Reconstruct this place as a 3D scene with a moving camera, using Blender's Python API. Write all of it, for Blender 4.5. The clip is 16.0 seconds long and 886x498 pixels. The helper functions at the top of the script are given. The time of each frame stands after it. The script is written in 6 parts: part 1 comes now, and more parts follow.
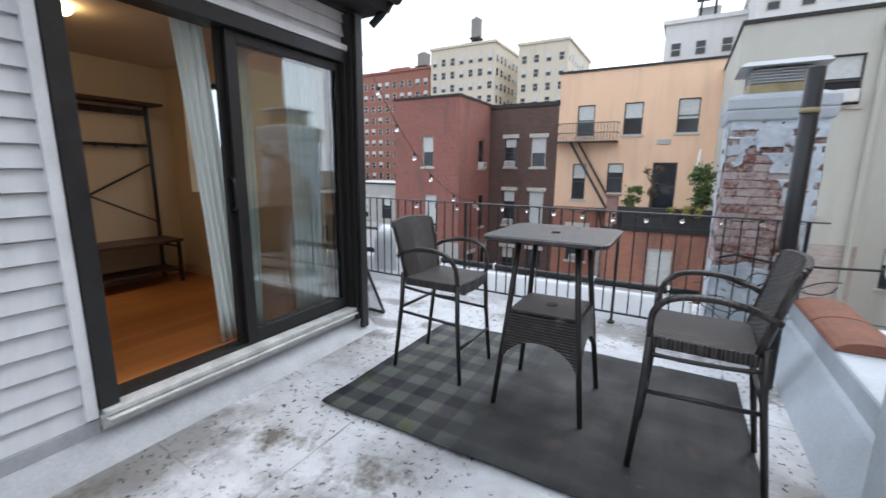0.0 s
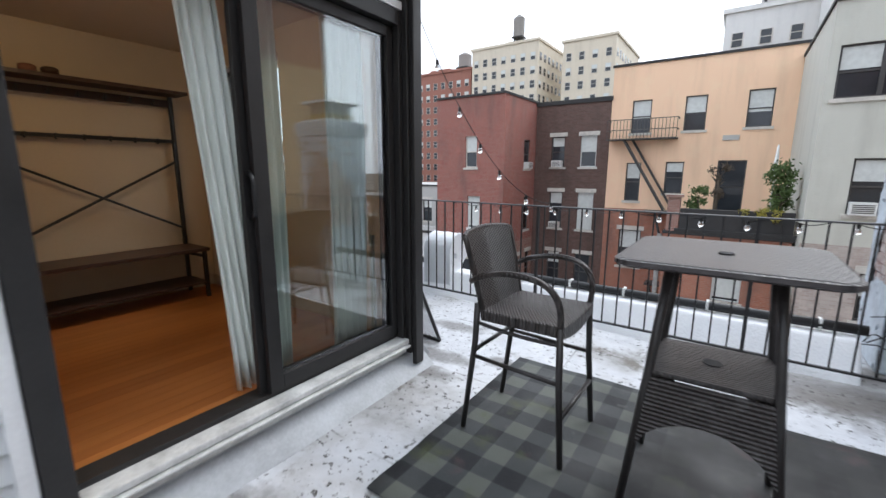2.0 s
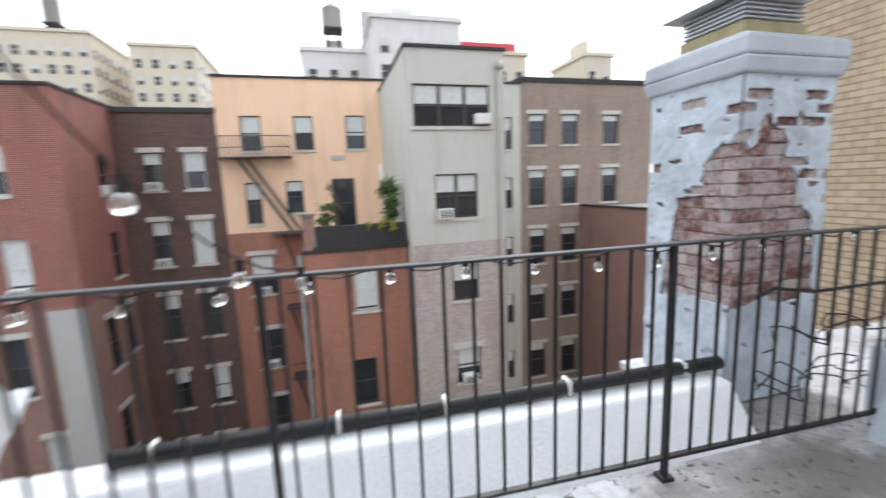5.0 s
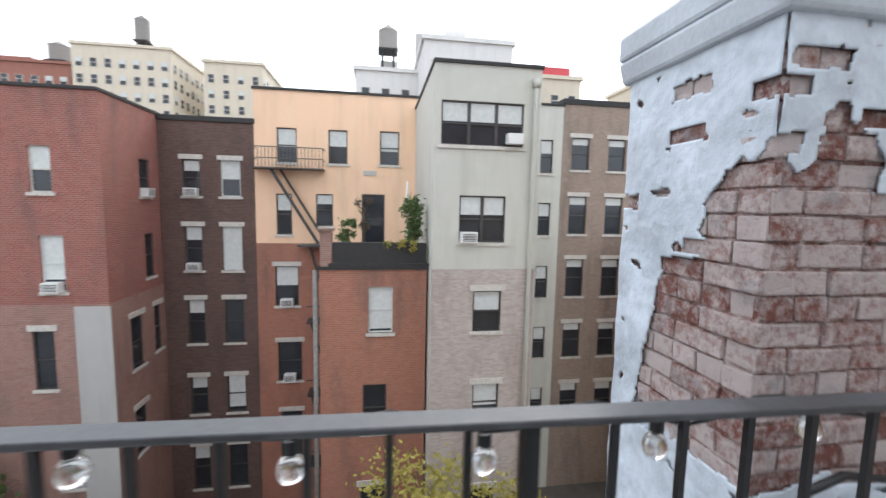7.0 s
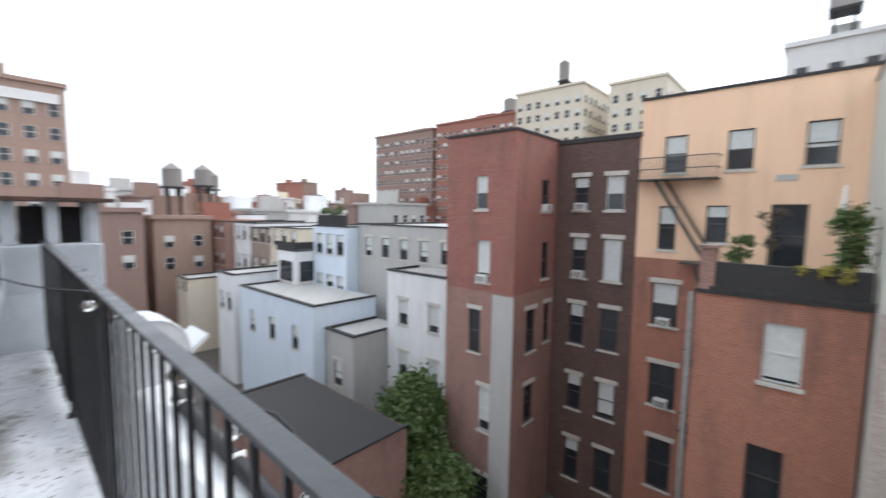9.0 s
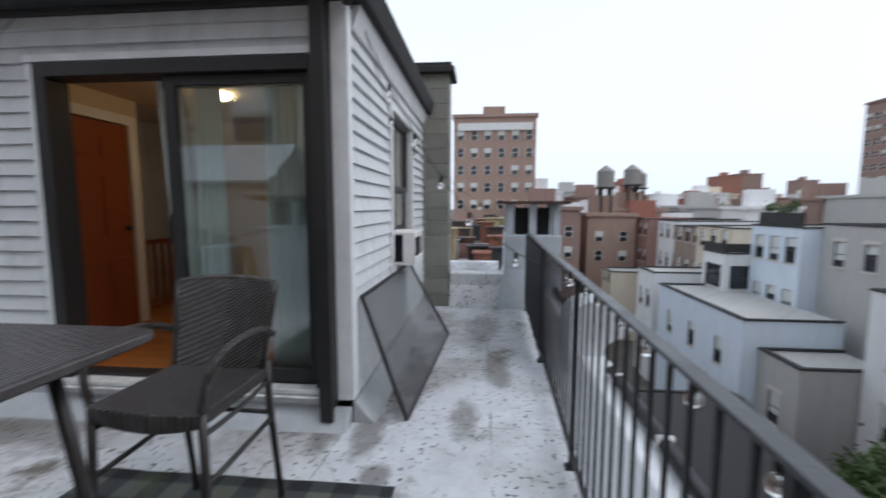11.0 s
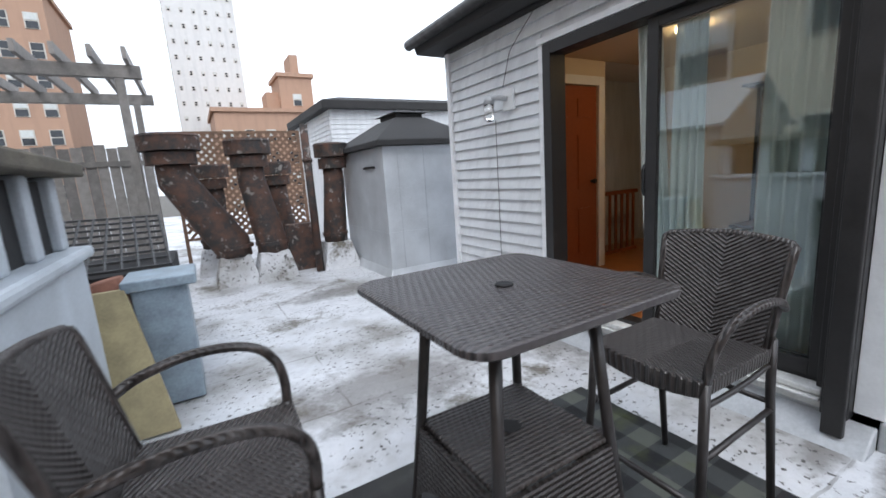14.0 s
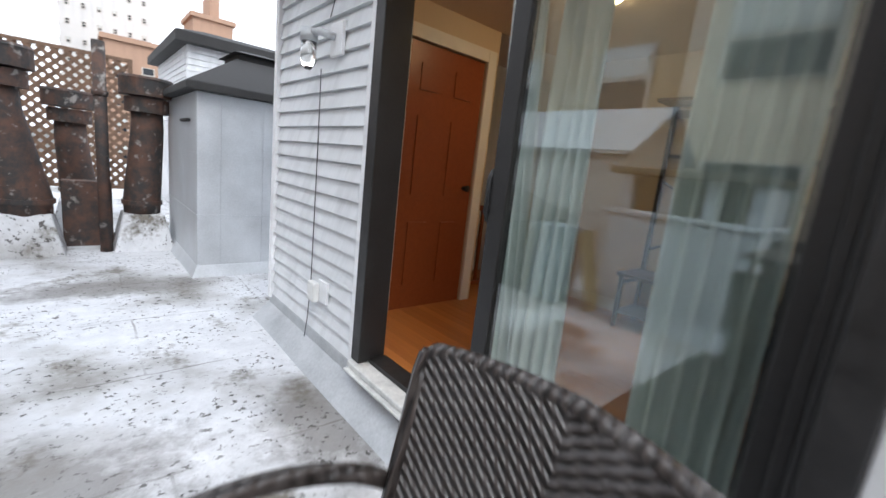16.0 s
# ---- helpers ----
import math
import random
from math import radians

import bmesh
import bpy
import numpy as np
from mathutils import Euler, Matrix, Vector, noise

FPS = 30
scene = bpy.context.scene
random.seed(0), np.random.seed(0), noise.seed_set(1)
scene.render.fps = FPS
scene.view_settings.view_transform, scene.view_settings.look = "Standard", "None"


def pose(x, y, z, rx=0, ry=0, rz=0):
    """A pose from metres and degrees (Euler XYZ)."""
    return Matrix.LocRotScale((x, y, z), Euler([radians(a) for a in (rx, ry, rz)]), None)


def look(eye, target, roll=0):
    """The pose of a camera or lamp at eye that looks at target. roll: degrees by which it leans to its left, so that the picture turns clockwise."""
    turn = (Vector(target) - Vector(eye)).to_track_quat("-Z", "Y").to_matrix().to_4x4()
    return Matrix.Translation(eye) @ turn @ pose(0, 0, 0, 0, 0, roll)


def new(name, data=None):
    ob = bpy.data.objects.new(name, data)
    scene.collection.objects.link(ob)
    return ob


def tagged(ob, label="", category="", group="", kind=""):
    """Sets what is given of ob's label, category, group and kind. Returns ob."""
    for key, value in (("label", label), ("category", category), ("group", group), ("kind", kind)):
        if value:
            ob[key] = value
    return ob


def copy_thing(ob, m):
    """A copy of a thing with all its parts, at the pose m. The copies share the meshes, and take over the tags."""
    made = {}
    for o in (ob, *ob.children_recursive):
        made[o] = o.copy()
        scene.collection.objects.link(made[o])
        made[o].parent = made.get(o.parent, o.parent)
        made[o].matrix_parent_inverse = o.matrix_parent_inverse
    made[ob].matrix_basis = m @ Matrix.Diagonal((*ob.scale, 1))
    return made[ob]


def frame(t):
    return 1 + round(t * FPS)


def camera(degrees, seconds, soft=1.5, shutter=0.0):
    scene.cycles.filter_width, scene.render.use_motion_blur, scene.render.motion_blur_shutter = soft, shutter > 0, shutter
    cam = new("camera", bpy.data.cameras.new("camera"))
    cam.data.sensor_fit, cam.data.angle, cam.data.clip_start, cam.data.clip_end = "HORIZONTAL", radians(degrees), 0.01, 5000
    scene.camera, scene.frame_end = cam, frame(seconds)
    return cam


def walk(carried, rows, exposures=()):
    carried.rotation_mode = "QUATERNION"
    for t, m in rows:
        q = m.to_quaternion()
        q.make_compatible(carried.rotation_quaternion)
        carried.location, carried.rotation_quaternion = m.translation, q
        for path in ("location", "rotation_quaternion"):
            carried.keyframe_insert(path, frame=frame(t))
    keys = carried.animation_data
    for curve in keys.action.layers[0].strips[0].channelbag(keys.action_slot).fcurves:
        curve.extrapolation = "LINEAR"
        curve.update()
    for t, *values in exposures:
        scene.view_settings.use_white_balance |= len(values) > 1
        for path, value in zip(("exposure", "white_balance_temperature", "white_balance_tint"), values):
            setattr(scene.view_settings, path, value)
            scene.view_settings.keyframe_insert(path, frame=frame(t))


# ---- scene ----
cam = camera(93.4, 16.0, shutter=0.5)
PATH = [
    (0, (2.427, -2.859, 1.424), (1.464, -1.146, 1.051), 0.6),
    (0.5, (2.407, -2.857, 1.423), (1.254, -1.27, 1.03), -0.7),
    (0.6, (2.387, -2.853, 1.418), (1.198, -1.294, 1.022), -1.0),
    (1, (2.334, -2.8, 1.395), (1.076, -1.316, 0.934), 0.8),
    (1.5, (2.064, -2.592, 1.389), (0.876, -1.038, 0.971), 0.9),
    (2, (1.812, -2.291, 1.373), (0.691, -0.675, 1.007), 0.1),
    (2.5, (1.497, -1.92, 1.32), (0.378, -0.316, 0.9), 0.9),
    (3, (1.166, -1.543, 1.291), (0.259, 0.196, 0.901), -0.9),
    (3.5, (0.925, -1.181, 1.28), (0.078, 0.595, 0.924), -2.3),
    (4, (0.7, -0.873, 1.303), (0.217, 1.039, 0.968), -2.5),
    (4.3, (0.583, -0.678, 1.329), (0.525, 1.294, 1.006), -2.7),
    (4.5, (0.538, -0.519, 1.334), (0.629, 1.45, 0.998), -2.3),
    (4.6, (0.566, -0.461, 1.324), (0.713, 1.511, 1.026), -2.5),
    (5, (0.598, -0.124, 1.338), (1.116, 1.785, 1.039), -2.2),
    (5.2, (0.667, 0.023, 1.324), (1.346, 1.885, 1.058), -3.2),
    (7.5, (2.02, 0.86, 1.375), (2.039, 2.849, 1.169), 2.9),
    (8, (2.22, 1.0, 1.38), (1.793, 2.942, 1.161), 2.0),
    (8.2, (2.28, 1.02, 1.385), (1.675, 2.917, 1.193), 1.5),
    (9.3, (2.42, 1.0, 1.40), (0.89, 2.27, 1.20), 0.4),
    (10.5, (2.51, 0.946, 1.443), (0.551, 1.281, 1.222), -1.0),
    (11, (2.553, 0.837, 1.412), (0.572, 0.649, 1.21), 0.1),
    (11.2, (2.458, 0.811, 1.418), (0.507, 0.456, 1.163), -0.8),
    (11.5, (2.482, 0.817, 1.425), (0.601, 0.2, 1.142), 0.0),
    (12, (2.492, 0.733, 1.41), (0.762, -0.218, 1.092), 0.5),
    (12.5, (2.531, 0.668, 1.392), (1.023, -0.555, 0.911), 0.5),
    (13, (2.572, 0.583, 1.396), (1.318, -0.91, 0.951), -0.5),
    (13.5, (2.589, 0.553, 1.391), (1.569, -1.117, 0.977), -1.8),
    (14, (2.531, 0.514, 1.391), (1.547, -1.19, 1.035), -3.9),
    (14.5, (2.218, 0.394, 1.356), (0.789, -0.973, 1.052), 0.7),
    (15, (1.874, 0.262, 1.378), (0.3, -0.921, 1.028), 2.0),
    (15.5, (1.46, 0.133, 1.356), (0.042, -1.226, 0.977), 3.1),
    (16, (1.153, -0.109, 1.344), (-0.144, -1.584, 0.965), 6.4),
]
walk(cam, [(t, look(eye, target, roll)) for t, eye, target, roll in PATH],
     exposures=[(0, 0.92, 6200, 10), (3.5, 1.05, 6430, 10), (5, 1.12, 6500, 10), (7.5, 1.2, 6500, 10), (8.2, 1.15, 6500, 10), (10.5, 0.4, 6200, 10), (11.5, 0.22, 6200, 10), (12.5, 0.58, 6200, 10), (14.5, 0.95, 6260, 10), (16, 1.2, 6360, 10)])


# ---- world and light: a bright overcast day ----
world = bpy.data.worlds.new("sky")
scene.world = world
world.use_nodes = True
wn, wl = world.node_tree.nodes, world.node_tree.links
sky = wn.new("ShaderNodeTexSky")
sky.sky_type = "NISHITA"
sky.sun_disc = False
sky.sun_elevation, sky.sun_rotation = radians(48), radians(20)
sky.dust_density, sky.air_density = 4.0, 1.0
grey = wn.new("ShaderNodeHueSaturation")
grey.inputs["Saturation"].default_value = 0.12
wl.new(sky.outputs[0], grey.inputs["Color"])
cloud = wn.new("ShaderNodeMix")
cloud.data_type = "RGBA"
cloud.inputs[0].default_value = 0.8
cloud.inputs[7].default_value = (6.0, 6.5, 7.25, 1.0)   # the even cloud deck
wl.new(grey.outputs[0], cloud.inputs[6])
wl.new(cloud.outputs[2], wn["Background"].inputs["Color"])
wn["Background"].inputs["Strength"].default_value = 0.15
sun = new("sun", bpy.data.lights.new("sun", "SUN"))
sun.data.energy, sun.data.angle, sun.data.color = 0.5, radians(25), (1.0, 0.98, 0.96)
sun.matrix_world = look((9.2, 25.4, 30), (0, 0, 0))


# ---- materials ----
class Graph:
    def __init__(self, name):
        self.m = bpy.data.materials.new(name)
        self.m.use_nodes = True
        self.n, self.l = self.m.node_tree.nodes, self.m.node_tree.links
        self.b = self.n["Principled BSDF"]

    def put(self, kind, **ins):
        node = self.n.new(kind)
        for k, v in ins.items():
            self.set(node, k.replace("_", " "), v)
        return node

    def set(self, node, key, v):
        sock = node.inputs[key]
        if hasattr(v, "is_linked"):
            self.l.new(v, sock)
        else:
            sock.default_value = v

    def pos(self, local=False):
        return self.put("ShaderNodeTexCoord").outputs["Object"] if local else self.put("ShaderNodeNewGeometry").outputs["Position"]

    def noise(self, scale, detail=4.0, vec=None, rough=0.55):
        node = self.put("ShaderNodeTexNoise", Scale=scale, Detail=detail, Roughness=rough)
        self.l.new(vec if vec is not None else self.pos(), node.inputs["Vector"])
        return node.outputs["Fac"]

    def ramp(self, fac, a, b, lo=0.0, hi=1.0):
        node = self.put("ShaderNodeMapRange")
        self.set(node, "Value", fac)
        self.set(node, "From Min", a)
        self.set(node, "From Max", b)
        self.set(node, "To Min", lo)
        self.set(node, "To Max", hi)
        return node.outputs[0]

    def mix(self, fac, a, b):
        node = self.n.new("ShaderNodeMix")
        node.data_type = "RGBA"
        for k, v in ((0, fac), (6, a), (7, b)):
            if hasattr(v, "is_linked"):
                self.l.new(v, node.inputs[k])
            else:
                node.inputs[k].default_value = v if k == 0 else (*v, 1.0)
        return node.outputs[2]

    def math(self, op, a, b=0.0):
        node = self.n.new("ShaderNodeMath")
        node.operation = op
        for k, v in ((0, a), (1, b)):
            if hasattr(v, "is_linked"):
                self.l.new(v, node.inputs[k])
            else:
                node.inputs[k].default_value = v
        return node.outputs[0]

    def split(self, vec):
        node = self.n.new("ShaderNodeSeparateXYZ")
        self.l.new(vec, node.inputs[0])
        return node.outputs

    def join(self, x, y, z=0.0):
        node = self.n.new("ShaderNodeCombineXYZ")
        for k, v in enumerate((x, y, z)):
            if hasattr(v, "is_linked"):
                self.l.new(v, node.inputs[k])
            else:
                node.inputs[k].default_value = v
        return node.outputs[0]

    def random(self):
        return self.put("ShaderNodeObjectInfo").outputs["Random"]

    def bump(self, height, strength=0.3, dist=0.01):
        node = self.put("ShaderNodeBump", Strength=strength, Distance=dist)
        self.l.new(height, node.inputs["Height"])
        self.l.new(node.outputs[0], self.b.inputs["Normal"])

    def done(self, colour, rough=0.6, metal=0.0):
        if hasattr(colour, "is_linked"):
            self.l.new(colour, self.b.inputs["Base Color"])
        else:
            self.b.inputs["Base Color"].default_value = (*colour, 1)
        self.set(self.b, "Roughness", rough)
        self.b.inputs["Metallic"].default_value = metal
        return self.m


def plain(name, c, rough=0.6, metal=0.0, var=0.25, scale=6.0, grain=60.0, bump=0.15, dist=0.004, tone=False):
    """A painted or raw surface: blotches, fine grain and a little relief; tone: pieces differ."""
    g = Graph(name)
    big, fine = g.noise(scale), g.noise(grain, 3.0)
    f = g.math("ADD", g.math("MULTIPLY", big, 0.7), g.math("MULTIPLY", fine, 0.3))
    if tone:
        f = g.math("ADD", f, g.math("MULTIPLY", g.math("SUBTRACT", g.random(), 0.5), 0.35))
    dark, light = [v * (1 - var) for v in c], [min(v * (1 + var), 0.92) for v in c]
    col = g.mix(g.ramp(f, 0.3, 0.7), dark, light)
    g.bump(fine, bump, dist)
    return g.done(col, g.ramp(big, 0.3, 0.7, max(rough - 0.1, 0.05), min(rough + 0.1, 1)), metal)


def deck_mat():
    g = Graph("roof_coating")
    a, b, c = g.noise(0.9, 6), g.noise(5.5, 8, rough=0.7), g.noise(26, 4)
    speck = g.math("MULTIPLY", g.ramp(g.noise(25, 4, rough=0.62), 0.59, 0.63), g.ramp(g.noise(2.2, 5), 0.38, 0.52))
    col = g.mix(g.ramp(b, 0.3, 0.7), (0.52, 0.53, 0.55), (0.74, 0.75, 0.77))
    col = g.mix(g.ramp(g.math("ADD", a, g.math("MULTIPLY", b, 0.35)), 0.66, 0.86), col, (0.26, 0.25, 0.235))
    col = g.mix(g.ramp(g.math("ADD", g.noise(1.7, 5), g.math("MULTIPLY", c, 0.2)), 0.68, 0.78), col, (0.16, 0.145, 0.12))
    px, py, pz = g.split(g.pos())
    seam = g.n.new("ShaderNodeTexBrick")
    g.l.new(g.join(g.math("ADD", px, g.math("MULTIPLY", g.noise(3.0, 3), 0.05)), g.math("ADD", py, g.math("MULTIPLY", g.noise(2.6, 4), 0.06))), seam.inputs["Vector"])
    seam.inputs["Scale"].default_value = 1.0
    seam.inputs["Brick Width"].default_value, seam.inputs["Row Height"].default_value, seam.inputs["Mortar Size"].default_value = 1.9, 0.93, 0.007
    col = g.mix(g.math("MULTIPLY", seam.outputs["Fac"], g.ramp(g.noise(1.9, 4), 0.42, 0.6, 0.0, 0.75)), col, (0.15, 0.14, 0.13))
    for sx, sy, rx, ry in ((2.45, 1.1, 1.05, 0.3), (2.95, 1.55, 0.5, 0.25), (2.75, 0.95, 0.5, 0.3), (-0.15, 0.72, 0.28, 0.1), (0.22, -0.12, 0.16, 0.1), (1.55, -2.0, 0.75, 0.4), (-2.3, 0.85, 0.5, 0.22), (1.0, -4.6, 0.9, 0.25), (0.12, 0.14, 0.28, 0.1), (-0.95, 0.98, 0.35, 0.12), (-0.6, 0.25, 0.6, 0.16), (0.55, 0.28, 0.16, 0.09), (0.25, -1.9, 0.3, 0.5)):
        d = g.math("ADD", g.math("POWER", g.math("DIVIDE", g.math("SUBTRACT", px, sx), rx), 2.0), g.math("POWER", g.math("DIVIDE", g.math("SUBTRACT", py, sy), ry), 2.0))
        col = g.mix(g.ramp(g.math("ADD", d, g.math("MULTIPLY", g.math("SUBTRACT", b, 0.5), 3.0)), 1.3, 0.3, 0.0, 0.7), col, (0.13, 0.115, 0.10))
    col = g.mix(speck, col, (0.07, 0.065, 0.06))
    g.bump(g.math("ADD", b, g.math("MULTIPLY", c, 0.5)), 0.5, 0.02)
    return g.done(col, g.ramp(a, 0.35, 0.65, 0.3, 0.65))


def siding_mat(name="vinyl_siding", c=(0.72, 0.735, 0.75)):
    g = Graph(name)
    x, y, z = g.split(g.pos())
    streak = g.noise(3.0, 5, g.join(g.math("MULTIPLY", g.math("ADD", x, y), 3.0), g.math("MULTIPLY", z, 0.5)))
    col = g.mix(g.ramp(streak, 0.42, 0.8), c, [v * 0.76 for v in c])
    col = g.mix(g.math("MULTIPLY", g.random(), 0.25), col, [v * 0.8 for v in c])
    g.bump(g.noise(120, 2), 0.08, 0.002)
    return g.done(col, 0.5)


def wicker_mat(name, chevron, c=(0.060, 0.052, 0.049), relief=0.8, rough=0.34):
    """Flat resin strands, woven straight or in a herringbone."""
    g = Graph(name)
    x, y, z = g.split(g.pos(True))
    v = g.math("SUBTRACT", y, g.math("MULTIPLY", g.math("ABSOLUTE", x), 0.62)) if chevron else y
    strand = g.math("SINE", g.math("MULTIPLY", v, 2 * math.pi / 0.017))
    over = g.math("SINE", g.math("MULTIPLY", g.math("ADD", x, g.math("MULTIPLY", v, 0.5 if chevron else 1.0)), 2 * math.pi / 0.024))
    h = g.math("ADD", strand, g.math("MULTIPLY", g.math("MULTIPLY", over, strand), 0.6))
    # shade between strands is put into the colour: troughs dark, crests light
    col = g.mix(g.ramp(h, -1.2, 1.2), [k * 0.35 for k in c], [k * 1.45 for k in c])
    col = g.mix(g.ramp(g.noise(14, 4), 0.52, 0.75, 0, 0.5), col, (0.13, 0.12, 0.115))
    g.bump(h, relief, 0.004)
    return g.done(col, rough)


def rug_mat():
    g = Graph("worn_check_rug")
    x, y, z = g.split(g.pos())
    cell = lambda v: g.math("FLOOR", g.math("DIVIDE", v, 0.118))
    px = g.math("MODULO", g.math("ADD", cell(x), 100.0), 2.0)
    py = g.math("MODULO", g.math("ADD", cell(y), 100.0), 2.0)
    both = g.math("MULTIPLY", px, py)
    one = g.math("MAXIMUM", px, py)
    col = g.mix(one, (0.105, 0.112, 0.095), (0.045, 0.049, 0.049))
    col = g.mix(both, col, (0.011, 0.012, 0.014))
    worn = g.ramp(g.math("ADD", g.math("MULTIPLY", g.noise(1.6, 5), 0.6), g.math("MULTIPLY", x, 0.35)), 0.70, 0.90, 0.0, 0.9)
    col = g.mix(worn, col, (0.022, 0.021, 0.020))
    col = g.mix(g.math("MULTIPLY", g.ramp(g.noise(3.1, 6), 0.58, 0.72), g.ramp(x, 2.2, 1.2, 0.0, 0.75)), col, (0.085, 0.10, 0.03))
    col = g.mix(g.ramp(g.noise(9, 7, rough=0.7), 0.62, 0.75, 0, 0.45), col, (0.17, 0.165, 0.155))
    col = g.mix(g.ramp(g.noise(4.3, 4), 0.62, 0.76, 0, 0.5), col, (0.11, 0.045, 0.05))
    g.bump(g.noise(220, 2), 0.5, 0.004)
    return g.done(col, g.ramp(g.noise(2.5), 0.3, 0.7, 0.5, 0.85))


def brick_mat(name, c1, c2, mortar, bw=0.21, bh=0.075, stain=(0.1, 0.08, 0.07), rough=0.85):
    g = Graph(name)
    x, y, z = g.split(g.pos())
    t = g.n.new("ShaderNodeTexBrick")
    g.l.new(g.join(g.math("ADD", x, y), z), t.inputs["Vector"])
    t.inputs["Scale"].default_value = 1.0
    t.inputs["Brick Width"].default_value, t.inputs["Row Height"].default_value = bw, bh
    t.inputs["Mortar Size"].default_value = 0.008
    for k, v in (("Color1", c1), ("Color2", c2), ("Mortar", mortar)):
        t.inputs[k].default_value = (*v, 1)
    streak = g.noise(0.5, 6, g.join(g.math("MULTIPLY", g.math("ADD", x, y), 2.2), g.math("MULTIPLY", z, 0.5)))
    col = g.mix(g.ramp(streak, 0.5, 0.8, 0, 0.7), t.outputs["Color"], stain)
    col = g.mix(g.ramp(g.noise(2.5, 5), 0.56, 0.76, 0, 0.4), col, [min(v * 1.6 + 0.05, 0.8) for v in c1])
    g.bump(t.outputs["Fac"], -0.4, 0.01)
    return g.done(col, rough)


def stucco_mat(name, c, dirt=(0.3, 0.3, 0.28)):
    g = Graph(name)
    x, y, z = g.split(g.pos())
    streak = g.noise(0.6, 7, g.join(g.math("MULTIPLY", g.math("ADD", x, y), 2.5), g.math("MULTIPLY", z, 0.35)))
    col = g.mix(g.ramp(streak, 0.48, 0.82, 0, 0.6), c, dirt)
    col = g.mix(g.ramp(g.noise(1.6, 6), 0.5, 0.8, 0, 0.25), col, [min(v * 1.25, 0.85) for v in c])
    g.bump(g.noise(18, 5), 0.25, 0.02)
    return g.done(col, 0.85)


def peeling_brick_mat():
    """Old chimney brick with worn whitewash, painted at the foot."""
    g = Graph("peeling_painted_brick")
    x, y, z = g.split(g.pos())
    n, fine = g.noise(3.4, 6), g.noise(27, 7, rough=0.75)
    brick = g.mix(g.random(), (0.17, 0.06, 0.045), (0.33, 0.14, 0.105))
    brick = g.mix(g.ramp(g.math("ADD", fine, g.math("MULTIPLY", g.math("SUBTRACT", g.random(), 0.5), 0.3)), 0.33, 0.56, 0, 0.9), brick, (0.55, 0.48, 0.46))
    blue = g.mix(g.ramp(n, 0.35, 0.65), (0.47, 0.54, 0.61), (0.68, 0.72, 0.76))
    wob = g.math("ADD", g.math("MULTIPLY", g.math("SUBTRACT", n, 0.5), 2.8), g.math("MULTIPLY", g.math("SUBTRACT", fine, 0.5), 0.9))
    foot = g.ramp(g.math("ADD", z, g.math("MULTIPLY", wob, 0.25)), 0.62, 0.58)
    bare = g.ramp(g.math("ADD", g.random(), g.math("MULTIPLY", fine, 0.3)), 0.21, 0.25)
    paint = g.math("MULTIPLY", foot, bare)
    col = g.mix(paint, brick, blue)
    col = g.mix(g.ramp(g.noise(6.5, 7, rough=0.7), 0.56, 0.68, 0, 0.7), col, (0.26, 0.255, 0.26))
    g.bump(g.math("ADD", g.math("ADD", fine, g.math("MULTIPLY", n, 1.5)), g.math("MULTIPLY", paint, 0.5)), 0.9, 0.02)
    return g.done(col, g.ramp(paint, 0, 1, 0.9, 0.55))


def glass_mat(name, tint=(0.9, 0.95, 0.94), rough=0.0):
    g = Graph(name)
    g.b.inputs["Transmission Weight"].default_value = 1.0
    g.b.inputs["IOR"].default_value = 1.78
    return g.done(tint, rough)


def wood_mat(name, c1, c2, rough=0.35):
    g = Graph(name)
    x, y, z = g.split(g.pos(True))
    grain = g.noise(30, 6, g.join(g.math("MULTIPLY", x, 1.0), g.math("MULTIPLY", y, 0.06), z))
    f = g.math("ADD", g.math("MULTIPLY", grain, 0.6), g.math("MULTIPLY", g.random(), 0.4))
    g.bump(grain, 0.1, 0.002)
    return g.done(g.mix(g.ramp(f, 0.25, 0.75), c1, c2), rough)


def light_mat(name, c, strength):
    g = Graph(name)
    g.b.inputs["Emission Color"].default_value = (*c, 1)
    g.b.inputs["Emission Strength"].default_value = strength
    return g.done(c, 0.4)


def rust_mat():
    g = Graph("rusty_tin")
    n = g.noise(5, 7, rough=0.7)
    col = g.mix(g.ramp(n, 0.4, 0.62), (0.04, 0.038, 0.037), (0.115, 0.06, 0.042))
    col = g.mix(g.ramp(g.noise(11, 5), 0.6, 0.7), col, (0.27, 0.25, 0.23))
    g.bump(n, 0.4, 0.01)
    return g.done(col, 0.75, 0.2)


def leaf_mat(name, c1, c2):
    g = Graph(name)
    f = g.noise(7, 3)
    return g.done(g.mix(g.ramp(f, 0.3, 0.7), c1, c2), 0.6)


DECK, SIDING, RUG = deck_mat(), siding_mat(), rug_mat()
TRIM = plain("white_trim_paint", (0.80, 0.81, 0.82), 0.45, var=0.1)
SILL = plain("worn_white_sill", (0.60, 0.60, 0.58), 0.6, var=0.3, scale=9, bump=0.4)
FLASH = plain("grey_flashing", (0.42, 0.435, 0.45), 0.5, var=0.25, scale=4)
DARK = plain("dark_bronze_paint", (0.019, 0.018, 0.018), 0.48, var=0.3, scale=12)
BLACK = plain("black_iron_paint", (0.014, 0.014, 0.015), 0.45, var=0.4, scale=20)
RAILM = plain("grey_black_rail", (0.05, 0.052, 0.056), 0.4, var=0.4, scale=9)
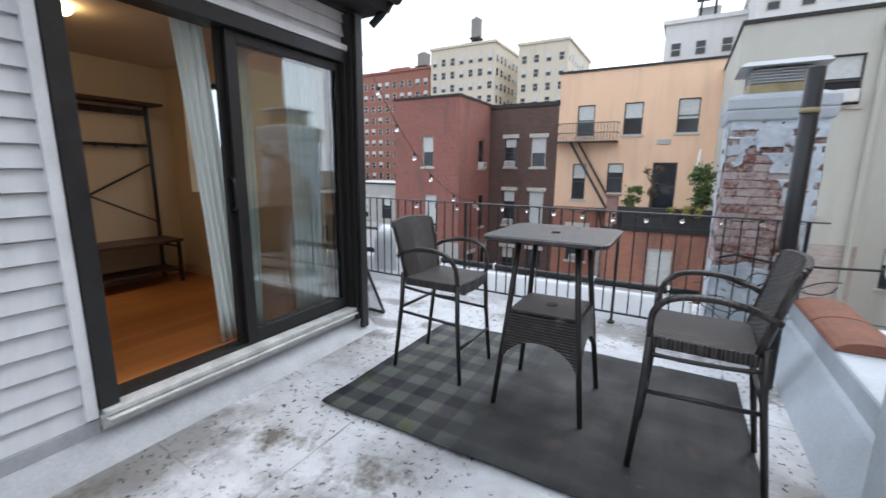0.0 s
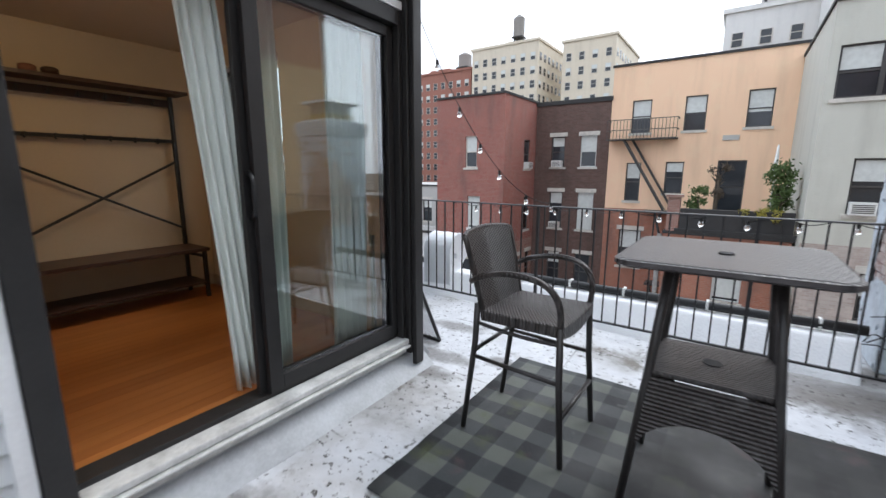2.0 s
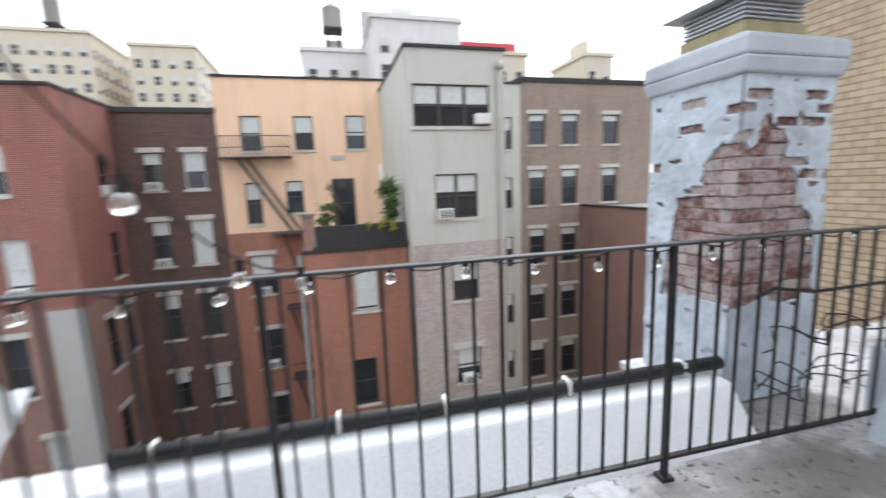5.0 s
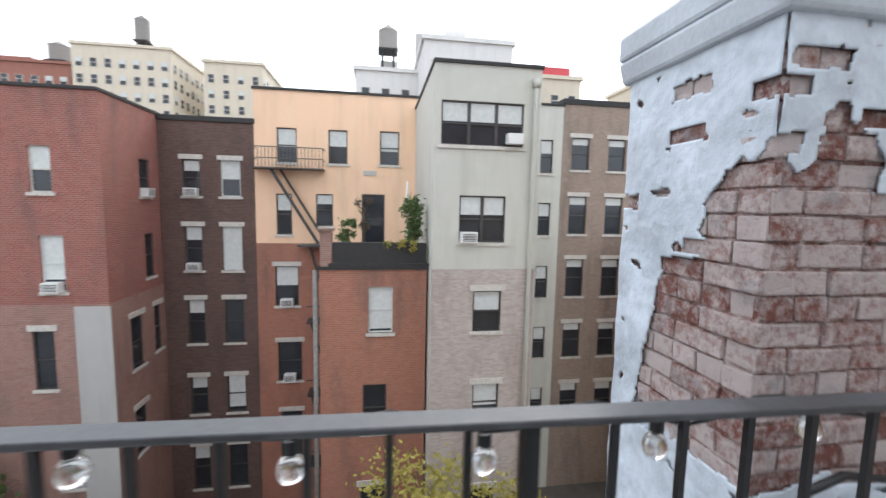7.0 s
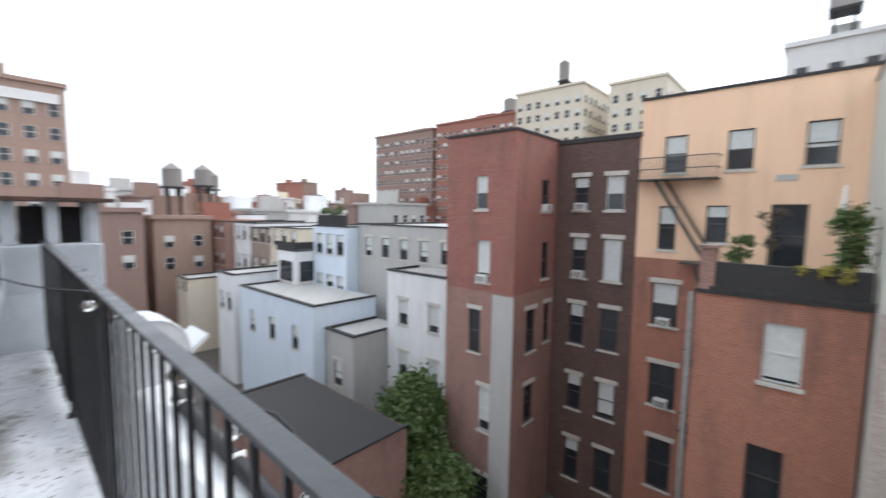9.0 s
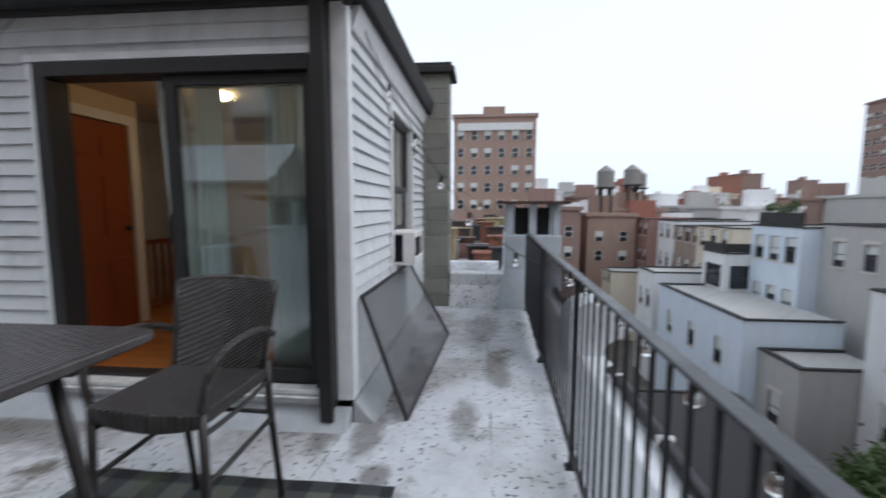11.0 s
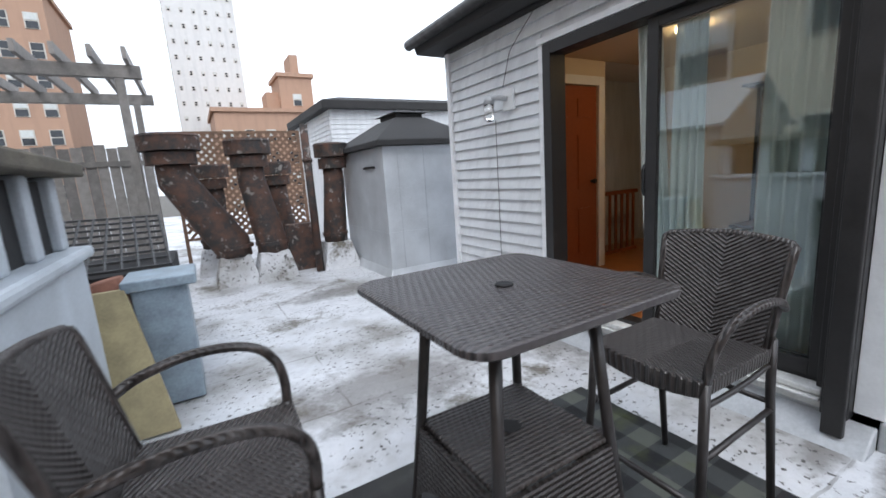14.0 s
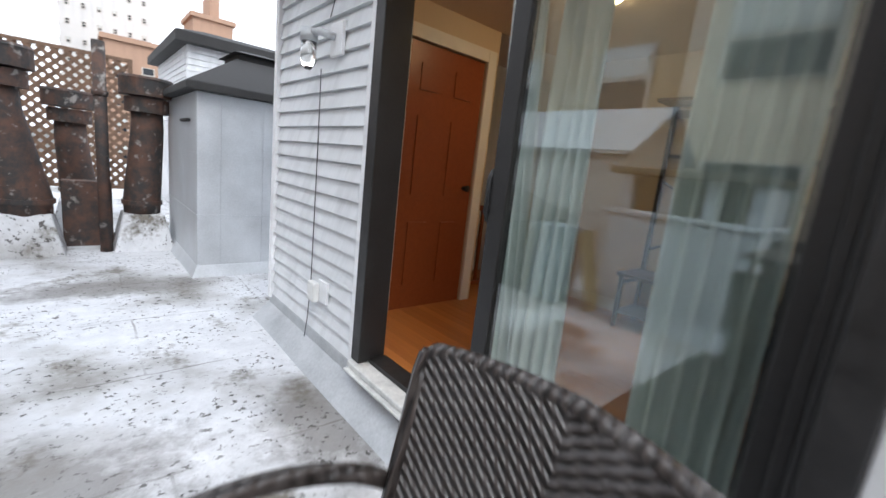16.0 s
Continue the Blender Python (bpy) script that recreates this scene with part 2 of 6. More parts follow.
PIPE = plain("black_tarred_pipe", (0.012, 0.012, 0.013), 0.5, var=0.4)
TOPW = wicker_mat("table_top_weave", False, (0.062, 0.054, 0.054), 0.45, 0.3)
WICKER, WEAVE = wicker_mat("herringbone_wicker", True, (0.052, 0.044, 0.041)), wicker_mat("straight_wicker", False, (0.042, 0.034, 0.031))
TUBE = plain("brown_black_tube", (0.028, 0.024, 0.023), 0.38, var=0.3, scale=25)
GLASS = glass_mat("door_glass")
BULB = glass_mat("bulb_glass", (0.95, 0.95, 0.93))
CURTAIN = plain("sheer_curtain", (0.80, 0.84, 0.80), 0.9, var=0.06, scale=3)
PLASTER = plain("beige_wall_paint", (0.62, 0.50, 0.36), 0.7, var=0.05, scale=2)
WHITEP = plain("white_ceiling_paint", (0.78, 0.76, 0.72), 0.7, var=0.04)
FLOORW = wood_mat("orange_oak_boards", (0.36, 0.12, 0.03), (0.52, 0.20, 0.055), 0.28)
DOORW = wood_mat("red_brown_door_wood", (0.20, 0.045, 0.014), (0.28, 0.07, 0.022), 0.35)
DARKW = wood_mat("dark_walnut_wood", (0.035, 0.016, 0.011), (0.06, 0.028, 0.018), 0.45)
GREYW = plain("weathered_grey_wood", (0.24, 0.225, 0.21), 0.85, var=0.3, scale=8, tone=True)
YELW = plain("pale_old_wood", (0.36, 0.30, 0.17), 0.8, var=0.3, scale=7)
GALV = plain("galvanised_sheet", (0.52, 0.54, 0.56), 0.42, 0.2, var=0.18, scale=3)
PAINTED = plain("painted_blue_grey_render", (0.50, 0.54, 0.58), 0.65, var=0.2, scale=2.5, bump=0.4)
ASPH = plain("black_roof_felt", (0.035, 0.034, 0.034), 0.85, var=0.4, scale=5)
RUST = rust_mat()
SILVER = plain("silver_roof_paint", (0.74, 0.76, 0.78), 0.4, 0.1, var=0.12, scale=5)
# roof edge coating, set lighter than DECK so the strip comes out near white
EDGEW = plain("bright_white_coating", (0.84, 0.85, 0.87), 0.5, var=0.08, scale=2.5, bump=0.4, dist=0.02)
TERRA = plain("terracotta", (0.23, 0.10, 0.065), 0.85, var=0.35, scale=5)
CONC = plain("concrete_block", (0.23, 0.225, 0.195), 0.9, var=0.2, scale=5, bump=0.5, tone=True)
ACM = plain("white_plastic", (0.72, 0.72, 0.70), 0.5, var=0.08)
# near-black colour standing in for the shade inside openings and gaps
GAPSHADE = plain("gap_shade_black", (0.012, 0.012, 0.013), 0.8)
PEEL = peeling_brick_mat()
COAT = plain("thick_flaking_paint", (0.53, 0.585, 0.64), 0.5, var=0.3, scale=4.5, grain=24, bump=0.5, dist=0.015)
MORTAR = plain("old_mortar", (0.40, 0.37, 0.34), 0.95, var=0.3, scale=9, bump=0.6)
PANE = plain("dark_window_glass", (0.028, 0.032, 0.038), 0.06, var=0.3, scale=1.2, bump=0.0)
BLIND = plain("pale_blind", (0.58, 0.60, 0.58), 0.8, var=0.12)
STONE = plain("pale_stone_sill", (0.55, 0.52, 0.47), 0.85, var=0.2)
FRAMEW = plain("window_frame_dark", (0.05, 0.048, 0.047), 0.5)
RED = brick_mat("red_brick", (0.24, 0.062, 0.046), (0.30, 0.092, 0.066), (0.33, 0.25, 0.22))
REDLOW = brick_mat("worn_red_brick", (0.25, 0.11, 0.085), (0.32, 0.16, 0.125), (0.36, 0.31, 0.27))
BROWNB = brick_mat("dark_brown_brick", (0.085, 0.045, 0.037), (0.13, 0.07, 0.058), (0.15, 0.12, 0.1), stain=(0.05, 0.04, 0.035))
ORANGEB = brick_mat("orange_red_brick", (0.33, 0.115, 0.07), (0.38, 0.15, 0.095), (0.34, 0.24, 0.19))
WASHB = brick_mat("whitewashed_brick", (0.38, 0.31, 0.28), (0.48, 0.42, 0.38), (0.45, 0.42, 0.38), stain=(0.24, 0.15, 0.12))
TANB = brick_mat("tan_brick", (0.47, 0.35, 0.22), (0.55, 0.43, 0.29), (0.24, 0.19, 0.15))
GREYBR = brick_mat("grey_brown_brick", (0.26, 0.19, 0.15), (0.32, 0.24, 0.19), (0.3, 0.26, 0.22))
YELLOW = stucco_mat("yellow_stucco", (0.84, 0.57, 0.385), (0.58, 0.40, 0.27))
SAGE = stucco_mat("sage_grey_stucco", (0.54, 0.535, 0.475), (0.38, 0.375, 0.33))
WHITES = stucco_mat("white_stucco", (0.74, 0.74, 0.74), (0.52, 0.52, 0.5))
BLUES = stucco_mat("pale_blue_stucco", (0.63, 0.70, 0.78), (0.5, 0.56, 0.62))
GREYS = stucco_mat("grey_stucco", (0.44, 0.43, 0.41), (0.3, 0.3, 0.29))
CREAM = stucco_mat("cream_brick_far", (0.62, 0.55, 0.44), (0.46, 0.40, 0.31))
FARRED = stucco_mat("far_red_brown", (0.30, 0.13, 0.095), (0.2, 0.1, 0.08))
FARBROWN = stucco_mat("far_brown", (0.27, 0.18, 0.15), (0.18, 0.12, 0.1))
FARORANGE = stucco_mat("far_orange_brick", (0.42, 0.265, 0.185), (0.3, 0.19, 0.14))
FARDULL = stucco_mat("far_dull_brown", (0.33, 0.225, 0.18), (0.22, 0.16, 0.13))
FARWHITE = stucco_mat("far_pale_tower", (0.66, 0.65, 0.63), (0.5, 0.5, 0.5))
LEAF = leaf_mat("green_leaves", (0.045, 0.085, 0.02), (0.10, 0.15, 0.04))
LEAFY = leaf_mat("yellowing_leaves", (0.16, 0.15, 0.02), (0.36, 0.30, 0.05))
BARK = plain("bark", (0.10, 0.08, 0.06), 0.9, var=0.4, scale=9)
SOIL = plain("yard_ground", (0.11, 0.10, 0.085), 0.95, var=0.4, scale=0.7)
LAMPW = light_mat("warm_lamp_glass", (1.0, 0.72, 0.38), 17.0)


# ---- mesh helpers ----
class MB:
    """Collects boxes, tubes and faces into one mesh."""

    def __init__(self):
        self.v, self.f, self.k = [], [], []

    def add(self, vs, fs, k=0):
        n = len(self.v)
        self.v += [tuple(p) for p in vs]
        self.f += [tuple(i + n for i in f) for f in fs]
        self.k += [k] * len(fs)
        return self

    def hull8(self, p, k=0):
        return self.add(p, [(0, 3, 2, 1), (4, 5, 6, 7), (0, 1, 5, 4), (1, 2, 6, 5), (2, 3, 7, 6), (3, 0, 4, 7)], k)

    def box(self, x0, x1, y0, y1, z0, z1, k=0):
        return self.hull8([(x0, y0, z0), (x1, y0, z0), (x1, y1, z0), (x0, y1, z0), (x0, y0, z1), (x1, y0, z1), (x1, y1, z1), (x0, y1, z1)], k)

    def frustum(self, x0, x1, y0, y1, z0, X0, X1, Y0, Y1, z1, k=0):
        return self.hull8([(x0, y0, z0), (x1, y0, z0), (x1, y1, z0), (x0, y1, z0), (X0, Y0, z1), (X1, Y0, z1), (X1, Y1, z1), (X0, Y1, z1)], k)

    def tube(self, pts, r, n=8, k=0, close=True):
        pts = [Vector(p) for p in pts]
        rs = r if isinstance(r, (list, tuple)) else [r] * len(pts)
        vs, side = [], None
        for i, p in enumerate(pts):
            d = (pts[min(i + 1, len(pts) - 1)] - pts[max(i - 1, 0)]).normalized()
            if side is None:
                side = d.orthogonal().normalized()
            side = (side - d * side.dot(d)).normalized()
            up = d.cross(side)
            for a in range(n):
                t = 2 * math.pi * a / n
                vs.append(p + rs[i] * (math.cos(t) * side + math.sin(t) * up))
        fs = []
        for i in range(len(pts) - 1):
            for a in range(n):
                b = (a + 1) % n
                fs.append((i * n + a, i * n + b, (i + 1) * n + b, (i + 1) * n + a))
        if close:
            fs += [tuple(range(n))[::-1], tuple((len(pts) - 1) * n + a for a in range(n))]
        return self.add(vs, fs, k)

    def done(self, name, mats, parent=None, smooth=False, bevel=0.0, m=None):
        me = bpy.data.meshes.new(name)
        me.from_pydata(self.v, [], self.f)
        for mat in mats if isinstance(mats, (list, tuple)) else [mats]:
            me.materials.append(mat)
        me.polygons.foreach_set("material_index", self.k)
        if smooth:
            me.polygons.foreach_set("use_smooth", [True] * len(self.f))
        bm = bmesh.new()
        bm.from_mesh(me)
        bmesh.ops.recalc_face_normals(bm, faces=bm.faces)
        bm.to_mesh(me)
        bm.free()
        ob = new(name, me)
        if m is not None:
            ob.matrix_basis = m
        if parent is not None:
            child(ob, parent)
        if bevel:
            mod = ob.modifiers.new("bevel", "BEVEL")
            mod.width, mod.segments, mod.limit_method = bevel, 2, "ANGLE"
        return ob


def child(ob, parent):
    ob.parent = parent
    ob.matrix_parent_inverse = parent.matrix_basis.inverted()
    return ob


def base(name, x, y, z, rz=0):
    """An Empty at a thing's foot, which parents its parts."""
    ob = new(name)
    ob.matrix_basis = pose(x, y, z, 0, 0, rz)
    return ob


def arc(p0, p1, lift, n=10):
    a, b, c = Vector(p0), Vector(p1), Vector(lift)
    return [a.lerp(b, i / n) + c * (4 * (i / n) * (1 - i / n)) for i in range(n + 1)]


# ---- the roof deck and the yard ----
ground = MB().add([(-2500, -2500, -16), (2500, -2500, -16), (2500, 2500, -16), (-2500, 2500, -16)], [(0, 1, 2, 3)]).done("ground", SOIL)
tagged(ground, "dark earth and paving of the back yards far below", "ground", kind="structure")


def deck_sheet():
    """The roof: gently uneven, ending at a raised edge beyond the railing."""
    b = MB()
    xs, ys = np.linspace(-6.8, 3.45, 104), np.linspace(-9.5, 1.62, 112)
    h = lambda x, y: 0.012 * (noise.noise((x * 0.9, y * 0.9, 0)) + 0.4 * noise.noise((x * 3, y * 3, 5))) - 0.004
    vs = [(x, y, h(x, y)) for y in ys for x in xs]
    nx = len(xs)
    b.add(vs, [(j * nx + i, j * nx + i + 1, (j + 1) * nx + i + 1, (j + 1) * nx + i) for j in range(len(ys) - 1) for i in range(nx - 1)])
    b.box(-6.8, 3.45, -9.5, 1.6, -0.5, -0.06)
    return b.done("roof_deck", DECK, smooth=True)


roof_deck = tagged(deck_sheet(), "stained silver-white coated flat roof deck with dark dirt", "roof deck", kind="structure")
SKEW = Matrix.Translation((1.0, 1.305, 0)) @ Matrix.Rotation(radians(-1.9), 4, "Z") @ Matrix.Translation((-1.0, -1.285, 0))   # the roof edge runs slightly askew to the house
b = MB()
b.hull8([(-6.8, 1.34, -0.02), (2.62, 1.34, -0.02), (2.62, 1.36, -0.5), (-6.8, 1.36, -0.5), (-6.8, 1.55, 0.24), (2.62, 1.55, 0.24), (2.62, 1.75, 0.24), (-6.8, 1.75, 0.24)])
b.box(-6.8, 2.62, 1.37, 1.75, -6.0, -0.05)
roof_edge = tagged(b.done("roof_edge", EDGEW, bevel=0.02), "white coated upturned roof edge beyond the railing", "roof edge", kind="structure")
roof_edge.matrix_basis = SKEW
b = MB()
b.box(-6.8, 3.45, -9.5, 1.36, -16, -0.5)
b.box(2.62, 4.6, 1.36, 2.4, -16, -0.06)
tagged(b.done("wall_below", REDLOW), "old red brick rear wall of the building below the roof", "wall", kind="structure")
b = MB()
b.box(2.62, 4.6, 1.36, 2.4, -0.06, -0.012)
tagged(b.done("roof_corner", DECK), "dirty white coated roof corner around the chimney foot", "roof", kind="structure")
b = MB().tube([(-6.8, 1.68, 0.285), (-1.15, 1.68, 0.285)], 0.035, 8).tube([(-0.35, 1.68, 0.285), (0.9, 1.685, 0.28), (2.0, 1.68, 0.285), (2.66, 1.67, 0.29)], 0.038, 8)
for x in (-0.2, 0.55, 1.05, 1.7, 2.4):
    b.box(x, x + 0.02, 1.64, 1.72, 0.25, 0.327, 1)
edge_pipe = tagged(b.done("edge_pipe", [PIPE, ACM], smooth=True), "black pipe with white clips lying along the roof edge", "pipe")
edge_pipe.matrix_basis = SKEW

# rug
b = MB()
nx, ny = 24, 18
vs = []
for j in range(ny + 1):
    for i in range(nx + 1):
        x, y = 0.63 + 2.26 * i / nx, -1.17 + 1.58 * j / ny
        vs.append((x + 0.006 * noise.noise((x, y * 5, 1)), y + 0.012 * noise.noise((x * 2, y, 2)), 0.021 + 0.006 * noise.noise((x * 3, y * 3, 9))))
b.add(vs, [(j * (nx + 1) + i, j * (nx + 1) + i + 1, (j + 1) * (nx + 1) + i + 1, (j + 1) * (nx + 1) + i) for j in range(ny) for i in range(nx)])
rug = b.done("rug", RUG, smooth=True)
mod = rug.modifiers.new("thick", "SOLIDIFY")
mod.thickness, mod.offset = 0.008, 1
tagged(rug, "worn dark checked outdoor rug with green moss on the roof deck", "rug")


# ---- the railing ----
RY = 1.285
rail = base("railing", 0, RY, 0)
tagged(rail, "black iron railing with thin balusters along the roof edge", "railing")
MB().box(-3.16, 3.42, RY - 0.023, RY + 0.023, 1.058, 1.070).done("top_rail", RAILM, rail, bevel=0.003)
MB().box(-3.16, 3.42, RY - 0.012, RY + 0.012, 0.09, 0.105).done("bottom_rail", BLACK, rail)
bal = MB().box(-0.0055, 0.0055, -0.0055, 0.0055, 0.10, 1.06)
first = bal.done("baluster", BLACK, rail, m=pose(-3.05, RY, 0))
x = -2.938
posts = (-3.14, -1.24, 0.36, 1.97, 3.30)
while x < 3.4:
    if min(abs(x - p) for p in posts) > 0.05:
        ob = first.copy()
        scene.collection.objects.link(ob)
        ob.matrix_basis = pose(x, RY, 0)
    x += 0.112
for p in posts:
    MB().box(p - 0.012, p + 0.012, RY - 0.012, RY + 0.012, -0.01, 1.057).box(p - 0.03, p + 0.03, RY - 0.03, RY + 0.03, -0.01, 0.012).done("post", BLACK, rail)
b = MB()
for i in range(24):
    x0, x1 = -3.12 + i * 0.0825, -3.12 + (i + 1) * 0.0825
    y0, y1 = RY - 0.028 + 0.006 * math.sin(i * 1.7), RY - 0.028 + 0.006 * math.sin((i + 1) * 1.7)
    b.hull8([(x0, y0, 0.10), (x1, y1, 0.10), (x1, y1 + 0.004, 0.10), (x0, y0 + 0.004, 0.10), (x0, y0, 1.03), (x1, y1, 1.03), (x1, y1 + 0.004, 1.03), (x0, y0 + 0.004, 1.03)])
rail.matrix_basis = SKEW @ rail.matrix_basis
privacy_screen = tagged(b.done("privacy_screen", plain("black_fabric", (0.016, 0.017, 0.02), 0.8), smooth=True), "black fabric privacy screen tied to the railing", "screen")
privacy_screen.matrix_basis = SKEW


# ---- the roof-top room ----
HX, HY, EAVE = -3.25, -3.5, 2.62
D0, D1 = -2.05, -0.192          # door frame, outer edges
S0, S1 = 0.24, 2.32            # its foot and head
wall_east = base("wall_east", 0, 0, 0)
tagged(wall_east, "white clapboard wall with a sliding glass door", "wall", kind="structure")
core = MB()
core.box(-0.14, -0.012, HY, D0, 0, EAVE).box(-0.14, -0.012, D1, -0.012, 0, EAVE).box(-0.14, -0.012, D0, D1, S1, EAVE).box(-0.14, -0.012, D0, D1, 0, S0 - 0.02)
core.done("core", SIDING, wall_east)


def boards(parent, spans, z0, z1, m, step=0.102):
    """Clapboards, each tilted with its lower lip proud; spans: (z -> list of from, to)."""
    shared, z = {}, z0
    while z < z1 - 0.03:
        top = min(z + step, z1)
        for a, c in spans(z):
            key = (round(c - a, 3), round(top - z, 3))
            if key not in shared:
                L, H = c - a, top - z - 0.009
                mb = MB().hull8([(0, -0.004, 0), (L, -0.004, 0), (L, 0.029, 0), (0, 0.029, 0), (0, -0.004, H), (L, -0.004, H), (L, 0.008, H), (0, 0.008, H)])
                ob = mb.done("board", SIDING)
                shared[key] = ob
            else:
                ob = shared[key].copy()
                scene.collection.objects.link(ob)
            ob.matrix_basis = m @ pose(a, 0, z)
            child(ob, parent)
        z += step


EAST = Matrix(((0, 1, 0, -0.012), (1, 0, 0, 0), (0, 0, 1, 0), (0, 0, 0, 1)))


def east_spans(z):
    if z < S1 + 0.05:
        return [(HY + 0.06, D0 - 0.055)]
    return [(HY + 0.06, -0.085)]


b = MB()
b.box(-0.02, 0.02, HY, D0, 0.0, 0.19).box(-0.02, 0.02, D0, -0.2, 0.0, 0.13)
b.hull8([(0.0, HY, -0.01), (0.16, HY, -0.01), (0.16, 0.0, -0.01), (0.0, 0.0, -0.01), (0.0, HY, 0.11), (0.022, HY, 0.11), (0.022, 0.0, 0.11), (0.0, 0.0, 0.11)])
b.hull8([(HX, 0.0, -0.01), (0.0, 0.0, -0.01), (0.0, 0.16, -0.01), (HX, 0.14, -0.01), (HX, 0.0, 0.14), (0.0, 0.0, 0.14), (0.0, 0.022, 0.14), (HX, 0.022, 0.14)])
tagged(b.done("base_flashing", FLASH, bevel=0.01), "grey painted flashing along the foot of the house wall", "flashing", kind="structure")
b = MB()
b.box(0.0, 0.035, D0 - 0.055, D0 - 0.005, 0.2, S1 + 0.05)
b.box(0.0, 0.05, D0 - 0.055, -0.10, S1 + 0.005, S1 + 0.05)
b.box(-0.01, 0.035, HY, HY + 0.06, 0.16, EAVE)
b.box(-0.02, 0.025, -0.085, 0.022, 0.16, EAVE)
b.box(-0.062, -0.02, 0.0, 0.022, 0.16, EAVE)
tagged(b.done("trim", TRIM, bevel=0.003), "white painted corner boards and door head trim", "trim", kind="structure")

# sliding door
door = base("door_1", 0, (D0 + D1) / 2, 0)
tagged(door, "dark bronze sliding glass patio door standing half open", "door", kind="structure")
b = MB()
b.box(-0.12, 0.045, D0, D0 + 0.085, S0, S1).box(-0.12, 0.045, D1 - 0.03, D1, S0, S1).box(-0.12, 0.045, D0 + 0.085, D1 - 0.03, S1 - 0.085, S1)
b.box(-0.13, -0.02, D0 + 0.085, D1 - 0.03, S0 - 0.02, S0 + 0.02)
b.done("frame", DARK, door, bevel=0.004)
MID = -1.17
b = MB()
Y0, Y1, Z0, Z1 = MID - 0.02, D1 - 0.033, S0 + 0.022, S1 - 0.09
b.box(-0.035, -0.002, Y0, Y0 + 0.075, Z0, Z1).box(-0.035, -0.002, Y1 - 0.048, Y1, Z0, Z1).box(-0.035, -0.002, Y0 + 0.075, Y1 - 0.048, Z0, Z0 + 0.08).box(-0.035, -0.002, Y0 + 0.075, Y1 - 0.048, Z1 - 0.06, Z1)
b.done("sash", DARK, door, bevel=0.003)
pane = MB().box(-0.022, -0.016, Y0 + 0.07, Y1 - 0.044, Z0 + 0.075, Z1 - 0.055).done("pane", GLASS, door)
pane.visible_shadow = False
b = MB()
b.box(-0.085, -0.05, Y0 - 0.03, Y0 + 0.05, Z0, Z1).box(-0.085, -0.05, Y1 - 0.07, Y1 - 0.01, Z0, Z1).box(-0.085, -0.05, Y0 + 0.05, Y1 - 0.07, Z0, Z0 + 0.08).box(-0.085, -0.05, Y0 + 0.05, Y1 - 0.07, Z1 - 0.06, Z1)
b.done("sliding_sash", DARK, door, bevel=0.003)
pane = MB().box(-0.07, -0.065, Y0 + 0.045, Y1 - 0.065, Z0 + 0.075, Z1 - 0.055).done("pane", GLASS, door)
pane.visible_shadow = False
b = MB().tube([(-0.045, Y0 - 0.005, 1.15), (-0.012, Y0 - 0.01, 1.17), (0.0, Y0 - 0.01, 1.2), (0.0, Y0 - 0.01, 1.32), (-0.012, Y0 - 0.01, 1.35), (-0.045, Y0 - 0.005, 1.37)], 0.011, 8)
b.done("handle", BLACK, door, smooth=True)
b = MB()
b.box(-0.02, 0.075, D0 + 0.01, D1 + 0.0, S0 - 0.035, S0 - 0.002).box(-0.02, 0.05, D0, D1, 0.135, S0 - 0.035).box(-0.02, 0.095, D0 + 0.01, D1, S0 - 0.055, S0 - 0.04)
b.done("sill", SILL, door, bevel=0.006)
b = MB()
b.box(-0.02, 0.085, D1 + 0.002, -0.087, 0.13, EAVE - 0.02).box(0.085, 0.12, D1 + 0.02, -0.089, 0.05, EAVE - 0.02)
tagged(b.done("corner_post", DARK, bevel=0.006), "dark painted timber post at the corner of the house", "post", kind="structure")

# north side wall with its window
wall_north = base("wall_north", 0, 0, 0)
tagged(wall_north, "white clapboard side wall with one window", "wall", kind="structure")
W0, W1, WZ0, WZ1 = -2.22, -1.2, 0.86, 2.27
core = MB()
core.box(HX, W0, -0.14, -0.012, 0, EAVE).box(W1, -0.012, -0.14, -0.012, 0, EAVE).box(W0, W1, -0.14, -0.012, 0, WZ0).box(W0, W1, -0.14, -0.012, WZ1, EAVE)
core.done("core", SIDING, wall_north)
NORTH = Matrix(((1, 0, 0, 0), (0, 1, 0, -0.012), (0, 0, 1, 0), (0, 0, 0, 1)))


def north_spans(z):
    if WZ0 - 0.06 < z + 0.05 < WZ1 + 0.06:
        return [(HX, W0 - 0.062), (W1 + 0.062, -0.064)]
    return [(HX, -0.064)]


side_window = base("window_1", (W0 + W1) / 2, 0, WZ0)
tagged(side_window, "dark sash window with white outer casing in the side wall", "window", kind="structure")
b = MB()
for x0, x1, z0, z1 in ((W0 - 0.06, W0, WZ0 - 0.05, WZ1 + 0.05), (W1, W1 + 0.06, WZ0 - 0.05, WZ1 + 0.05), (W0, W1, WZ1, WZ1 + 0.05), (W0, W1, WZ0 - 0.05, WZ0)):
    b.box(x0, x1, -0.02, 0.035, z0, z1)
b.done("casing", TRIM, side_window, bevel=0.003)
b = MB()
for z0, z1, y in ((WZ0 + 0.3, 1.6, -0.05), (1.57, WZ1, -0.03)):
    b.box(W0, W0 + 0.05, y - 0.03, y, z0, z1).box(W1 - 0.05, W1, y - 0.03, y, z0, z1).box(W0 + 0.05, W1 - 0.05, y - 0.03, y, z1 - 0.05, z1).box(W0 + 0.05, W1 - 0.05, y - 0.03, y, z0, z0 + 0.05)
